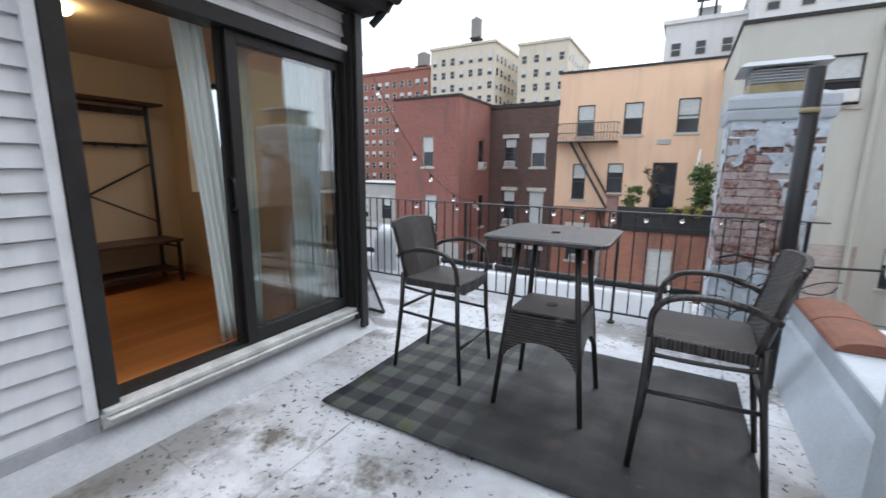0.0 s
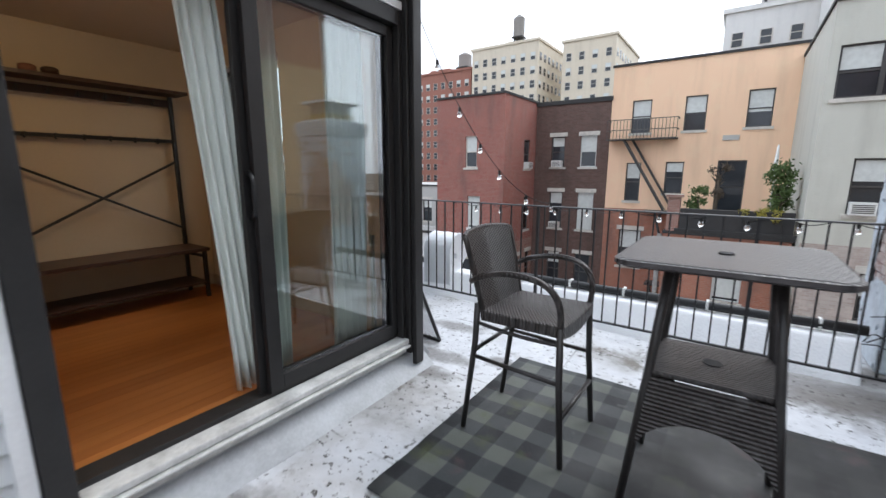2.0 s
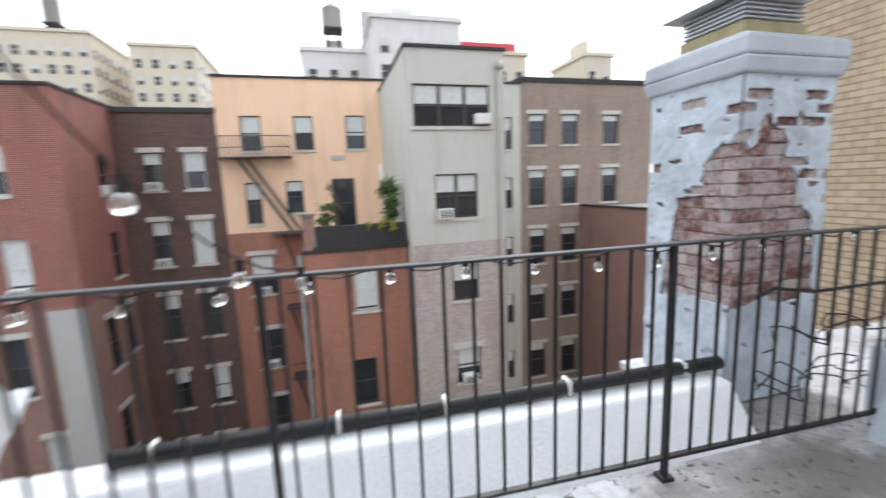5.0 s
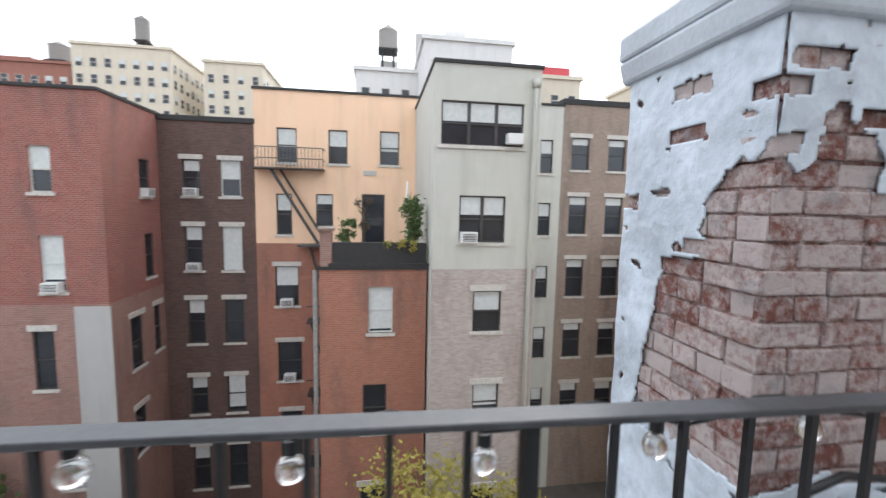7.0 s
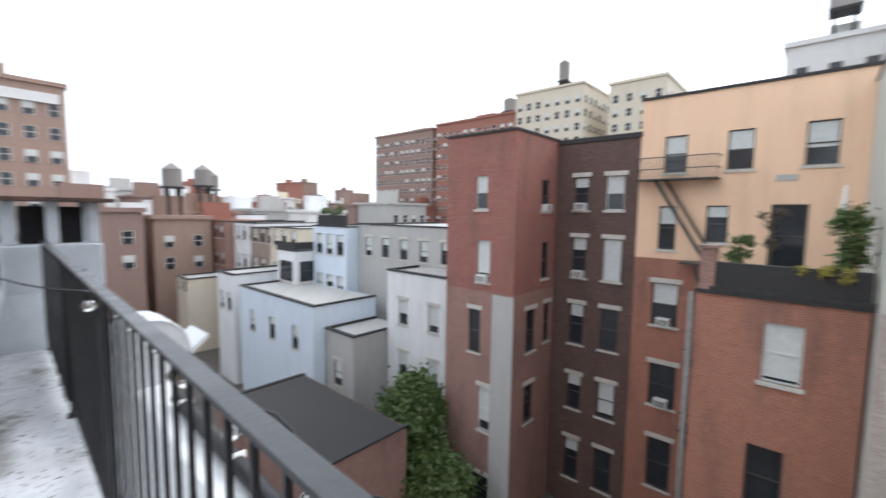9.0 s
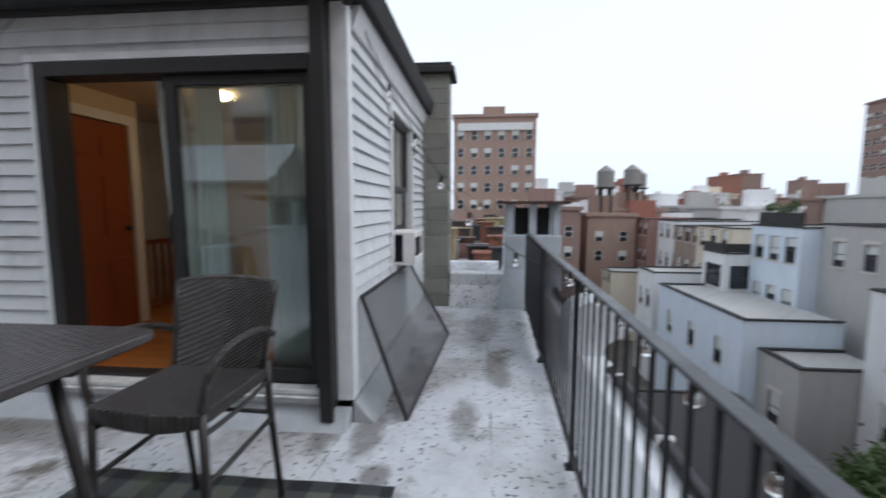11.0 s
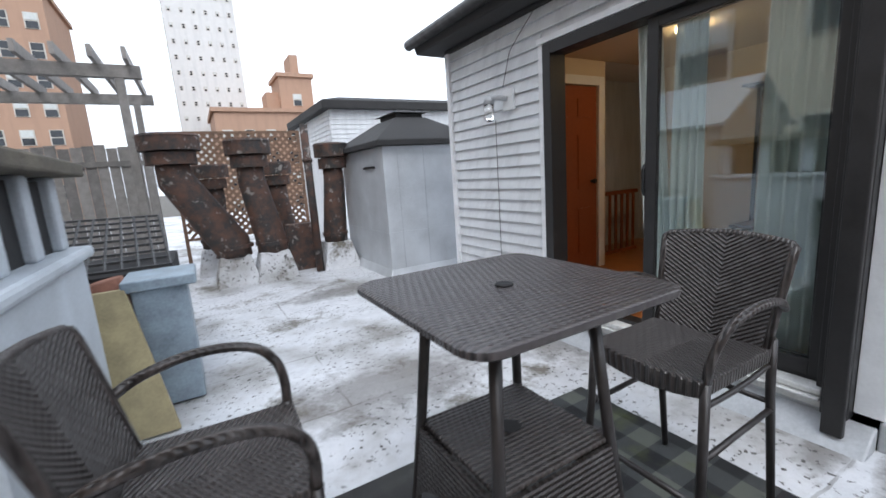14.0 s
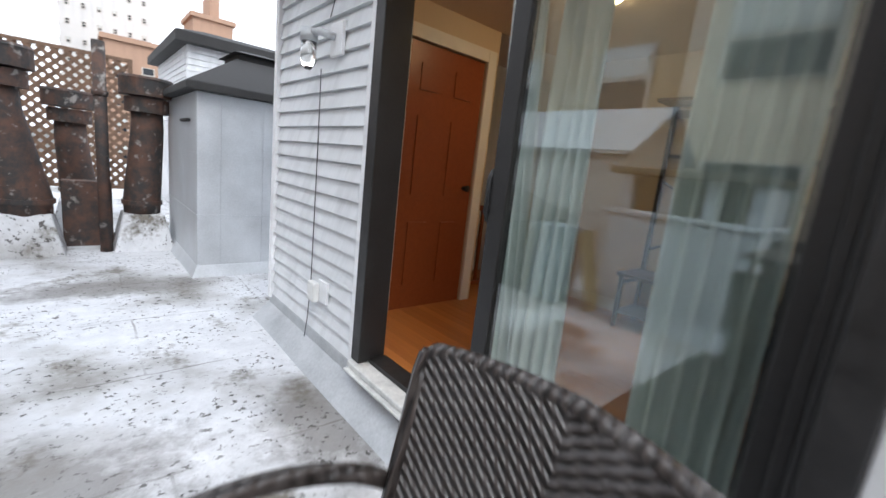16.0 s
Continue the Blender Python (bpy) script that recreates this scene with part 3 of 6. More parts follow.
b.done("sash", DARK, side_window)
MB().box(W0 + 0.04, W1 - 0.04, -0.068, -0.062, WZ0 + 0.3, WZ1 - 0.03).done("pane", GLASS, side_window).visible_shadow = False
ac = base("air_conditioner", -1.5, 0.1, 0.87)
tagged(ac, "white window air conditioner with a dark side grille", "air conditioner")
b = MB().box(-1.8, -1.25, -0.1, 0.215, 0.865, 0.895).box(-1.8, -1.25, -0.1, 0.215, 1.15, 1.175).box(-1.275, -1.25, 0.10, 0.215, 0.895, 1.15).box(-1.275, -1.25, -0.1, -0.02, 0.895, 1.15).box(-1.8, -1.775, -0.1, 0.215, 0.895, 1.15).box(-1.775, -1.275, 0.19, 0.215, 0.895, 0.93).box(-1.775, -1.275, 0.19, 0.215, 1.12, 1.15)
b.done("casing", ACM, ac, bevel=0.006)
# near-black block gives the shaded inside of the casing by colour
b = MB().box(-1.775, -1.285, -0.08, 0.18, 0.9, 1.145)
for i in range(7):
    b.box(-1.28, -1.268, -0.02 + i * 0.025, -0.008 + i * 0.025, 0.9, 1.145)
b.done("grille", GAPSHADE, ac)

# other walls, roof and eaves
b = MB().box(HX, -0.14, HY, HY + 0.12, 0, EAVE).box(HX, HX + 0.12, HY + 0.12, -0.14, 0, EAVE)
tagged(b.done("wall_rear", SIDING), "white clapboard rear walls of the roof-top room", "wall", kind="structure")
b = MB()
b.box(HX, 0.02, HY - 0.02, 0.02, EAVE, EAVE + 0.04)
b.frustum(HX - 0.1, 0.24, HY - 0.24, 0.12, EAVE + 0.04, HX - 0.1, 0.28, HY - 0.28, 0.16, EAVE + 0.2)
b.frustum(HX - 0.1, 0.28, HY - 0.28, 0.16, EAVE + 0.2, HX, -0.6, HY + 0.6, -0.5, EAVE + 0.42)
tagged(b.done("roof_house", ASPH, bevel=0.01), "black felt roof with a dark overhanging eave", "roof", kind="structure")
b = MB()
b.tube([(0.30, HY - 0.3, EAVE + 0.15), (0.30, 0.14, EAVE + 0.15)], 0.055, 10).tube([(0.27, 0.1, EAVE + 0.12), (0.18, 0.07, EAVE + 0.02), (0.10, 0.05, EAVE - 0.05)], 0.03, 8)
tagged(b.done("gutter", DARK, smooth=True), "dark metal gutter along the eave", "gutter", kind="structure")
b = MB().frustum(HX, -0.1, -0.01, 0.02, EAVE - 0.1, HX, -0.1, -0.01, 0.07, EAVE + 0.03)
tagged(b.done("eave_board", TRIM), "white eave board above the side wall", "eave board", kind="structure")

# concrete block pier at the end of the side wall
pier = base("block_pier", -3.5, 0.1, 0)
tagged(pier, "grey concrete block chimney pier with a dark cap", "pier")
MB().box(-3.69, -3.27, -0.3, 0.36, -0.02, 3.2).done("core", MORTAR, pier)
blk = None
for r in range(16):
    for c in range(2):
        z, y = r * 0.2 + 0.003, -0.30 + 0.335 * c
        if blk is None:
            blk = MB().box(-3.7, -3.262, 0.004, 0.326, 0, 0.192).done("block", CONC, pier, bevel=0.004)
            blk.matrix_basis = pose(0, y, z)
        else:
            o = blk.copy()
            scene.collection.objects.link(o)
            o.matrix_basis = pose(0, y, z)
MB().box(-3.78, -3.18, -0.4, 0.44, 3.2, 3.28).box(-3.72, -3.22, -0.34, 0.4, 3.28, 3.34).done("cap", ASPH, pier, bevel=0.01)
b = MB().box(-3.6, -3.34, 0.37, 1.14, -0.02, 0.47).frustum(-3.62, -3.2, 0.37, 1.14, -0.02, -3.6, -3.335, 0.37, 1.14, 0.3)
tagged(b.done("roof_kerb", DECK, bevel=0.02), "low white coated upstand across the end of the walkway", "kerb", kind="structure")
b = MB().box(-6.9, -6.6, -3, 1.19, -0.02, 0.2)
tagged(b.done("roof_step", DECK, bevel=0.02), "low white coated wall at the end of the walkway", "kerb", kind="structure")


# ---- inside the room ----
FZ = 0.235
b = MB().box(HX + 0.12, -0.13, HY + 0.12, -0.14, 0.0, FZ - 0.014)
interior_floor = tagged(b.done("floor", DARKW), "polished orange oak strip floor inside the room", "floor", kind="structure")
b = MB().box(HX + 0.12, -0.145, HY + 0.12, -0.142, 2.46, 2.5)
tagged(b.done("ceiling", WHITEP), "white painted ceiling of the room", "ceiling", kind="structure")
RX, RS, RN = -2.5, -2.62, -0.2     # back, south and north faces of the room
b = MB()
b.box(HX + 0.12, RX, RS - 0.1, RN, FZ - 0.01, 2.46)
b.box(RX, W0, RN, -0.142, FZ - 0.01, 2.46).box(W1, -0.145, RN, -0.142, FZ - 0.01, 2.46).box(W0, W1, RN, -0.142, FZ - 0.01, WZ0 + 0.3).box(W0, W1, RN, -0.142, WZ1, 2.46)
b.box(-0.56, -0.145, RS - 0.1, RS, FZ - 0.01, 2.46).box(-1.42, -1.30, RS - 0.1, RS, FZ - 0.01, 2.46).box(-1.30, -0.56, RS - 0.1, RS, 2.2, 2.46)
b.box(-0.18, -0.145, RS, D0 - 0.01, FZ - 0.01, 2.46)
b.box(RX, -0.145, RS, RN, 2.44, 2.455)
tagged(b.done("wall_interior", PLASTER), "warm beige painted walls of the room", "wall", kind="structure")
b = MB()
b.box(RX, RX + 0.015, RS, RN, FZ, FZ + 0.1).box(RX + 0.015, -0.15, RN - 0.015, RN, FZ, FZ + 0.1)
tagged(b.done("baseboard", PLASTER), "beige painted baseboard", "baseboard", kind="structure")
inner = base("door_2", -0.93, RS, FZ)
tagged(inner, "closed red-brown six-panel wooden door in white trim", "door", kind="structure")
b = MB().box(-1.29, -0.57, RS - 0.05, RS - 0.012, FZ, 2.18)
for x0, x1 in ((-1.21, -0.97), (-0.89, -0.65)):
    for z0, z1 in ((0.4, 0.95), (1.1, 1.72), (1.84, 2.08)):
        b.frustum(x0, x1, RS - 0.012, RS - 0.0119, z0, x0, x1, RS - 0.012, RS - 0.0119, z1)
        b.box(x0 + 0.03, x1 - 0.03, RS - 0.012, RS - 0.002, z0 + 0.03, z1 - 0.03)
b.done("leaf", DOORW, inner, bevel=0.006)
b = MB().box(-1.39, -1.3, RS, RS + 0.018, FZ, 2.28).box(-0.56, -0.47, RS, RS + 0.018, FZ, 2.28).box(-1.3, -0.56, RS, RS + 0.018, 2.19, 2.28)
b.done("casing", WHITEP, inner, bevel=0.004)
MB().tube([(-1.2, RS - 0.01, 1.2), (-1.2, RS + 0.05, 1.2)], [0.012, 0.028], 10).done("knob", BLACK, inner, smooth=True)
stair = base("stair_banister", -1.9, -2.95, FZ)
tagged(stair, "red-brown wooden banister at the stair head", "banister")
MB().box(-2.45, -1.43, -2.975, -2.925, 0.98, 1.03).done("rail", DOORW, stair, bevel=0.006)
MB().box(-2.45, -1.43, -2.97, -2.93, FZ, FZ + 0.04).done("rail", DOORW, stair, bevel=0.006)
for i in range(9):
    MB().box(-2.4 + i * 0.115, -2.372 + i * 0.115, -2.962, -2.938, FZ + 0.04, 0.98).done("spindle", DOORW, stair)
lamp = base("ceiling_lamp", -1.17, -1.58, 2.44)
tagged(lamp, "round warm glass ceiling lamp, lit", "lamp")
prof = [(0.115, 2.438), (0.115, 2.415), (0.095, 2.39), (0.055, 2.375), (0.0, 2.37)]
MB().tube([(-1.17, -1.58, z) for r, z in prof], [max(r, 0.002) for r, z in prof], 20).done("shade", LAMPW, lamp, smooth=True)

# entry rack against the back wall
rack = base("hall_rack", -2.25, -1.0, FZ)
tagged(rack, "dark metal hall rack with hooks, shelf and wooden bench", "rack")
ra, rb, rf, rk = -1.62, -0.48, -2.08, -2.46
b = MB()
for y in (ra, rb):
    b.box(rk, rk + 0.03, y, y + 0.03, FZ, 2.02).box(rf - 0.03, rf, y, y + 0.03, FZ, 0.66).box(rk, rf, y, y + 0.03, 0.60, 0.62).box(rk, rf, y, y + 0.03, 0.34, 0.36)
b.box(rk, rk + 0.02, ra, rb, 1.62, 1.65).tube([(rk + 0.02, ra, 1.45), (rk + 0.02, rb, 0.85)], 0.011, 6).tube([(rk + 0.02, ra, 0.85), (rk + 0.02, rb, 1.45)], 0.011, 6)
b.done("frame", BLACK, rack)
MB().box(rk, rf + 0.02, ra - 0.02, rb + 0.05, 0.66, 0.69).done("bench", DARKW, rack, bevel=0.004)
MB().box(rk, rf, ra, rb + 0.03, 0.36, 0.375).done("shelf", DARKW, rack)
MB().box(rk - 0.0, rk + 0.24, ra - 0.04, rb + 0.07, 2.02, 2.045).box(rk, rk + 0.02, ra, rb, 1.93, 1.99).done("top_shelf", DARKW, rack)
for i in range(6):
    for z in (1.95, 1.63):
        y = ra + 0.15 + i * 0.17
        MB().tube([(rk + 0.02, y, z), (rk + 0.07, y, z - 0.02), (rk + 0.08, y, z + 0.02)], 0.008, 6).done("hook", BLACK, rack)
for y, mat in ((-1.4, TERRA), (-1.28, DARKW)):
    ob = MB().tube([(-2.36, y, 2.047), (-2.36, y, 2.07), (-2.36, y, 2.10), (-2.36, y, 2.11)], [0.03, 0.05, 0.05, 0.03], 12).done("bowl", mat, smooth=True)
    tagged(ob, "small round bowl on top of the hall rack", "bowl", "bowls on the rack")


def curtain(y0, y1, z0, z1, x, folds, lean=0.0, amp=0.03):
    """A hanging cloth in soft folds; lean: how far its foot swings along the wall."""
    b, n, rows = MB(), folds * 8, 10
    vs = []
    for j in range(rows + 1):
        t = j / rows
        for i in range(n + 1):
            s = i / n
            y = y0 + (y1 - y0) * s + lean * (1 - t)
            a = amp * (0.6 + 0.4 * (1 - t))
            vs.append((x + a * math.sin(2 * math.pi * folds * s + 0.7 * math.sin(3 * t)) + 0.012 * math.sin(5 * s + 4 * t), y, z0 + (z1 - z0) * t))
    b.add(vs, [(j * (n + 1) + i, j * (n + 1) + i + 1, (j + 1) * (n + 1) + i + 1, (j + 1) * (n + 1) + i) for j in range(rows) for i in range(n)])
    ob = b.done("curtain", CURTAIN, smooth=True)
    mod = ob.modifiers.new("thick", "SOLIDIFY")
    mod.thickness = 0.002
    return tagged(ob, "sheer white curtain hanging inside the glass door", "curtain", "curtains at the door")


curtain(-1.40, -1.22, FZ + 0.02, 2.4, -0.2, 4, 0.14)
curtain(-1.12, -0.92, FZ + 0.02, 2.4, -0.2, 4)
curtain(-0.62, -0.32, FZ + 0.02, 2.4, -0.2, 5)
tagged(MB().tube([(-0.2, -2.1, 2.405), (-0.2, -0.24, 2.405)], 0.012, 8).done("curtain_rod", BLACK, smooth=True), "black curtain rod above the door", "curtain rod")
stick = MB().box(-0.19, -0.165, -0.29, -0.265, FZ, 0.95)
tagged(stick.done("wooden_stick", YELW), "yellow wooden stick standing in the door corner", "stick")


# ---- table ----
def bar_table(x, y):
    t = base("bar_table", x, y, 0)
    tagged(t, "square dark woven bar table with an umbrella hole", "table")
    h, r, n = 0.34, 0.07, 6
    ring = []
    for cx, cy, a0 in ((h - r, h - r, 0), (-h + r, h - r, 90), (-h + r, -h + r, 180), (h - r, -h + r, 270)):
        for i in range(n + 1):
            a = radians(a0 + 90 * i / n)
            ring.append((cx + r * math.cos(a), cy + r * math.sin(a)))
    hole = [(0.024 * math.cos(2 * math.pi * i / len(ring) + 0.8), 0.024 * math.sin(2 * math.pi * i / len(ring) + 0.8)) for i in range(len(ring))]
    N = len(ring)
    levels = [(hole, 1.038), (hole, 1.065), ([(p[0] * 0.965, p[1] * 0.965) for p in ring], 1.07), (ring, 1.064), (ring, 1.048), ([(p[0] * 0.97, p[1] * 0.97) for p in ring], 1.04), (hole, 1.038)]
    b = MB()
    vs = [(x + px, y + py, z) for lv, z in levels for px, py in lv]
    b.add(vs, [(k * N + i, k * N + (i + 1) % N, (k + 1) * N + (i + 1) % N, (k + 1) * N + i) for k in range(len(levels) - 1) for i in range(N)])
    b.done("top", TOPW, t)
    # black cylinder fills the umbrella hole in place of its shade
    MB().tube([(x, y, 1.02), (x, y, 1.0715)], 0.026, 16).done("hole_shade", GAPSHADE, t)
    for sx in (-1, 1):
        for sy in (-1, 1):
            MB().tube([(x + sx * 0.165, y + sy * 0.165, 1.04), (x + sx * 0.20, y + sy * 0.20, 0.62), (x + sx * 0.262, y + sy * 0.255, 0.0)], [0.017, 0.017, 0.015], 10).done("leg", TUBE, t, smooth=True)
    MB().box(x - 0.2, x + 0.2, y - 0.2, y + 0.2, 0.60, 0.62).done("shelf", WEAVE, t, bevel=0.006)
    # black disc on the uncut shelf paints a shaded hole
    MB().tube([(x, y, 0.621), (x, y, 0.624)], 0.034, 16).done("shelf_hole_shade", GAPSHADE, t)
    for k in range(4):
        b, m = MB(), 12
        vs = []
        for i in range(m + 1):
            u = -1 + 2 * i / m
            zb = 0.30 + 0.15 * max(0.0, 1 - u * u) ** 0.6
            for z in (zb, 0.6):
                hw = 0.20 + (0.62 - z) * 0.095
                for d in (0.0, 0.012):
                    vs.append((u * hw, -hw - d, z))
        fs = []
        for i in range(m):
            q, w = i * 4, i * 4 + 4
            fs += [(q, w, w + 2, q + 2), (q + 1, q + 3, w + 3, w + 1), (q, q + 1, w + 1, w), (q + 2, w + 2, w + 3, q + 3)]
        fs += [(0, 2, 3, 1), (m * 4, m * 4 + 1, m * 4 + 3, m * 4 + 2)]
        flip = Matrix(((1, 0, 0, 0), (0, 0, 1, 0), (0, -1, 0, 0), (0, 0, 0, 1)))
        b.add([flip.inverted() @ Vector(p) for p in vs], fs)
        b.done("skirt", WEAVE, t, m=pose(x, y, 0, 0, 0, 90 * k) @ flip)
    return t


bar_table(1.81, -0.40)


# ---- chairs ----
def rounded(pts, k=4):
    """More points along a smooth line through pts."""
    vs = [Vector(p) for p in pts]
    vs = [vs[0] * 2 - vs[1]] + vs + [vs[-1] * 2 - vs[-2]]
    out = []
    for a, b, c, d in zip(vs, vs[1:], vs[2:], vs[3:]):
        for i in range(k):
            u = i / k
            out.append(tuple(0.5 * (2 * b + (c - a) * u + (2 * a - 5 * b + 4 * c - d) * u * u + (3 * b - a - 3 * c + d) * u ** 3)))
    return out + [tuple(vs[-2])]


def bar_chair():
    """Built at the origin, facing +x."""
    c = base("bar_chair", 0, 0, 0)
    tagged(c, "dark brown woven bar chair with curved arms and tube legs", "chair", "chairs at the bar table")
    # seat: local y runs front to back
    n = 8
    for part, thick in (("seat", 0.055),):
        b = MB()
        vs = []
        for j in range(n + 1):
            for i in range(n + 1):
                u, v = -1 + 2 * i / n, -1 + 2 * j / n
                px, py = u * 0.225, v * (0.215 + 0.0 * u)
                vs.append((px, py, 0.012 * (u * u + 0.3 * v * v) - 0.01))
        top = len(vs)
        vs += [(p[0] * 0.98, p[1] * 0.98, -thick - 0.035 * max(0, (p[1] / 0.215 > 0.9)) * (1 - (p[0] / 0.225) ** 2)) for p in vs]
        g = lambda i, j: j * (n + 1) + i
        fs = [(g(i, j), g(i + 1, j), g(i + 1, j + 1), g(i, j + 1)) for j in range(n) for i in range(n)]
        fs += [tuple(top + k for k in f[::-1]) for f in fs]
        for i in range(n):
            fs += [(g(i, 0), top + g(i, 0), top + g(i + 1, 0), g(i + 1, 0)), (g(i, n), g(i + 1, n), top + g(i + 1, n), top + g(i, n))]
            fs += [(g(0, i), g(0, i + 1), top + g(0, i + 1), top + g(0, i)), (g(n, i), top + g(n, i), top + g(n, i + 1), g(n, i + 1))]
        b.add(vs, fs)
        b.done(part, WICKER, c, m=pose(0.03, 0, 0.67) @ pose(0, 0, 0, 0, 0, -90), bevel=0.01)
    # back: local x across, y up
    b, n, m = MB(), 12, 10
    vs = []
    for side in (1, 0):
        for j in range(m + 1):
            for i in range(n + 1):
                u, v = -1 + 2 * i / n, j / m
                w = 0.205 + 0.035 * v
                bow = 0.04 * u * u - 0.02
                top = -0.018 * u * u * v
                vs.append((u * w, v * 0.434 + top, bow + (0.014 if side else -0.014) * (1 - 0.3 * abs(u) ** 6)))
    q = (n + 1) * (m + 1)
    g = lambda i, j: j * (n + 1) + i
    fs = [(g(i, j), g(i + 1, j), g(i + 1, j + 1), g(i, j + 1)) for j in range(m) for i in range(n)]
    fs += [tuple(q + k for k in f[::-1]) for f in fs]
    for i in range(n):
        fs += [(g(i, 0), q + g(i, 0), q + g(i + 1, 0), g(i + 1, 0)), (g(i, m), g(i + 1, m), q + g(i + 1, m), q + g(i, m))]
    for j in range(m):
        fs += [(g(0, j), g(0, j + 1), q + g(0, j + 1), q + g(0, j)), (g(n, j), q + g(n, j), q + g(n, j + 1), g(n, j + 1))]
    b.add(vs, fs)
    turn = Matrix(((0, 0, 1, 0), (1, 0, 0, 0), (0, 1, 0, 0), (0, 0, 0, 1)))
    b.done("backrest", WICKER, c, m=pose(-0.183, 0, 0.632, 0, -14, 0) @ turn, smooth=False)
    half = [(-0.172, 0.207, 0.66), (-0.215, 0.222, 0.85), (-0.252, 0.235, 1.0), (-0.262, 0.238, 1.025), (-0.272, 0.222, 1.038), (-0.288, 0.17, 1.044), (-0.303, 0.085, 1.051), (-0.309, 0.0, 1.054)]
    edge = [(a, -y, z) for a, y, z in half] + half[-2::-1]
    MB().tube(edge, 0.015, 8).done("back_frame", WEAVE, c, smooth=True)
    for s in (-1, 1):
        MB().tube([(-0.20, s * 0.215, 0.70), (-0.21, s * 0.215, 0.5), (-0.275, s * 0.22, 0.0)], [0.016, 0.016, 0.014], 10).done("leg", TUBE, c, smooth=True)
        MB().tube([(0.225, s * 0.215, 0.68), (0.235, s * 0.222, 0.4), (0.265, s * 0.235, 0.0)], [0.016, 0.016, 0.014], 10).done("leg", TUBE, c, smooth=True)
        arm = [(-0.228, s * 0.233, 0.815), (-0.15, s * 0.25, 0.856), (-0.03, s * 0.262, 0.884), (0.09, s * 0.262, 0.882), (0.17, s * 0.255, 0.855), (0.215, s * 0.242, 0.80), (0.228, s * 0.228, 0.735), (0.226, s * 0.218, 0.67)]
        MB().tube(rounded(arm), 0.015, 12).done("arm", WEAVE, c, smooth=True)
        MB().tube([(-0.216, s * 0.217, 0.42), (0.235, s * 0.222, 0.40)], 0.011, 8).done("stretcher", TUBE, c, smooth=True)
        MB().tube(arc((-0.20, s * 0.21, 0.60), (0.228, s * 0.215, 0.585), (0, 0, -0.012)), 0.010, 8).done("stretcher", TUBE, c, smooth=True)
    MB().tube([(0.25, -0.228, 0.24), (0.25, 0.228, 0.24)], 0.012, 8).done("foot_rest", TUBE, c, smooth=True)
    MB().tube([(-0.215, -0.217, 0.45), (-0.215, 0.217, 0.45)], 0.011, 8).done("stretcher", TUBE, c, smooth=True)
    return c


chair = bar_chair()
chair.matrix_basis = pose(1.02, -0.34, 0.026, 0, 0, -1)
copy_thing(chair, pose(2.605, -0.625, 0.026, 0, 0, 178))


# ---- leaning screen ----
screen = base("window_screen", -1.0, 0.4, 0)
tagged(screen, "old insect screen in a dark frame leaning on the wall", "screen")
A, B_, C_, D_ = Vector((-0.05, 0.35, 0.008)), Vector((-1.95, 0.47, 0.008)), Vector((-1.9, 0.05, 0.80)), Vector((-0.14, 0.035, 0.81))
b = MB()
for p, q in ((A, B_), (B_, C_), (C_, D_), (D_, A)):
    b.tube([p, q], 0.014, 6)
b.done("frame", DARK, screen)
g = Graph("see_through_mesh")
clear = g.put("ShaderNodeBsdfTransparent")
mixer = g.n.new("ShaderNodeMixShader")
mixer.inputs[0].default_value = 0.33
g.l.new(clear.outputs[0], mixer.inputs[1])
g.l.new(g.b.outputs[0], mixer.inputs[2])
g.l.new(mixer.outputs[0], g.n["Material Output"].inputs["Surface"])
SCREENM = g.done((0.12, 0.122, 0.125), 0.7)
b = MB()
off = Vector((0, 0.0, 0.004))
b.hull8([A, B_, C_, D_, A + off, B_ + off, C_ + off, D_ + off])
b.done("mesh", SCREENM, screen)


# ---- the near chimney ----
CX0, CX1, CY0, CY1 = 2.75, 3.41, 1.66, 2.3
chimney = base("chimney", 3.02, 1.96, 0)
tagged(chimney, "old brick chimney with peeling blue-white paint", "chimney")
MB().box(CX0 + 0.009, CX1 - 0.009, CY0 + 0.009, CY1 - 0.009, -0.05, 1.88).done("core", PEEL, chimney)
b = MB().frustum(CX0 - 0.03, CX1 + 0.03, CY0 - 0.03, CY1 + 0.03, 1.86, CX0 - 0.045, CX1 + 0.045, CY0 - 0.045, CY1 + 0.045, 1.95)
b.box(CX0 - 0.045, CX1 + 0.045, CY0 - 0.045, CY1 + 0.045, 1.95, 2.05).frustum(CX0 - 0.04, CX1 + 0.04, CY0 - 0.04, CY1 + 0.04, 2.05, CX0 + 0.05, CX1 - 0.05, CY0 + 0.05, CY1 - 0.05, 2.09)
b.done("crown", PAINTED, chimney, bevel=0.015)


def bend(knots, u):
    for (a, p), (c, q) in zip(knots, knots[1:]):
        if u <= c:
            return p + (q - p) * (u - a) / (c - a)
    return knots[-1][1]


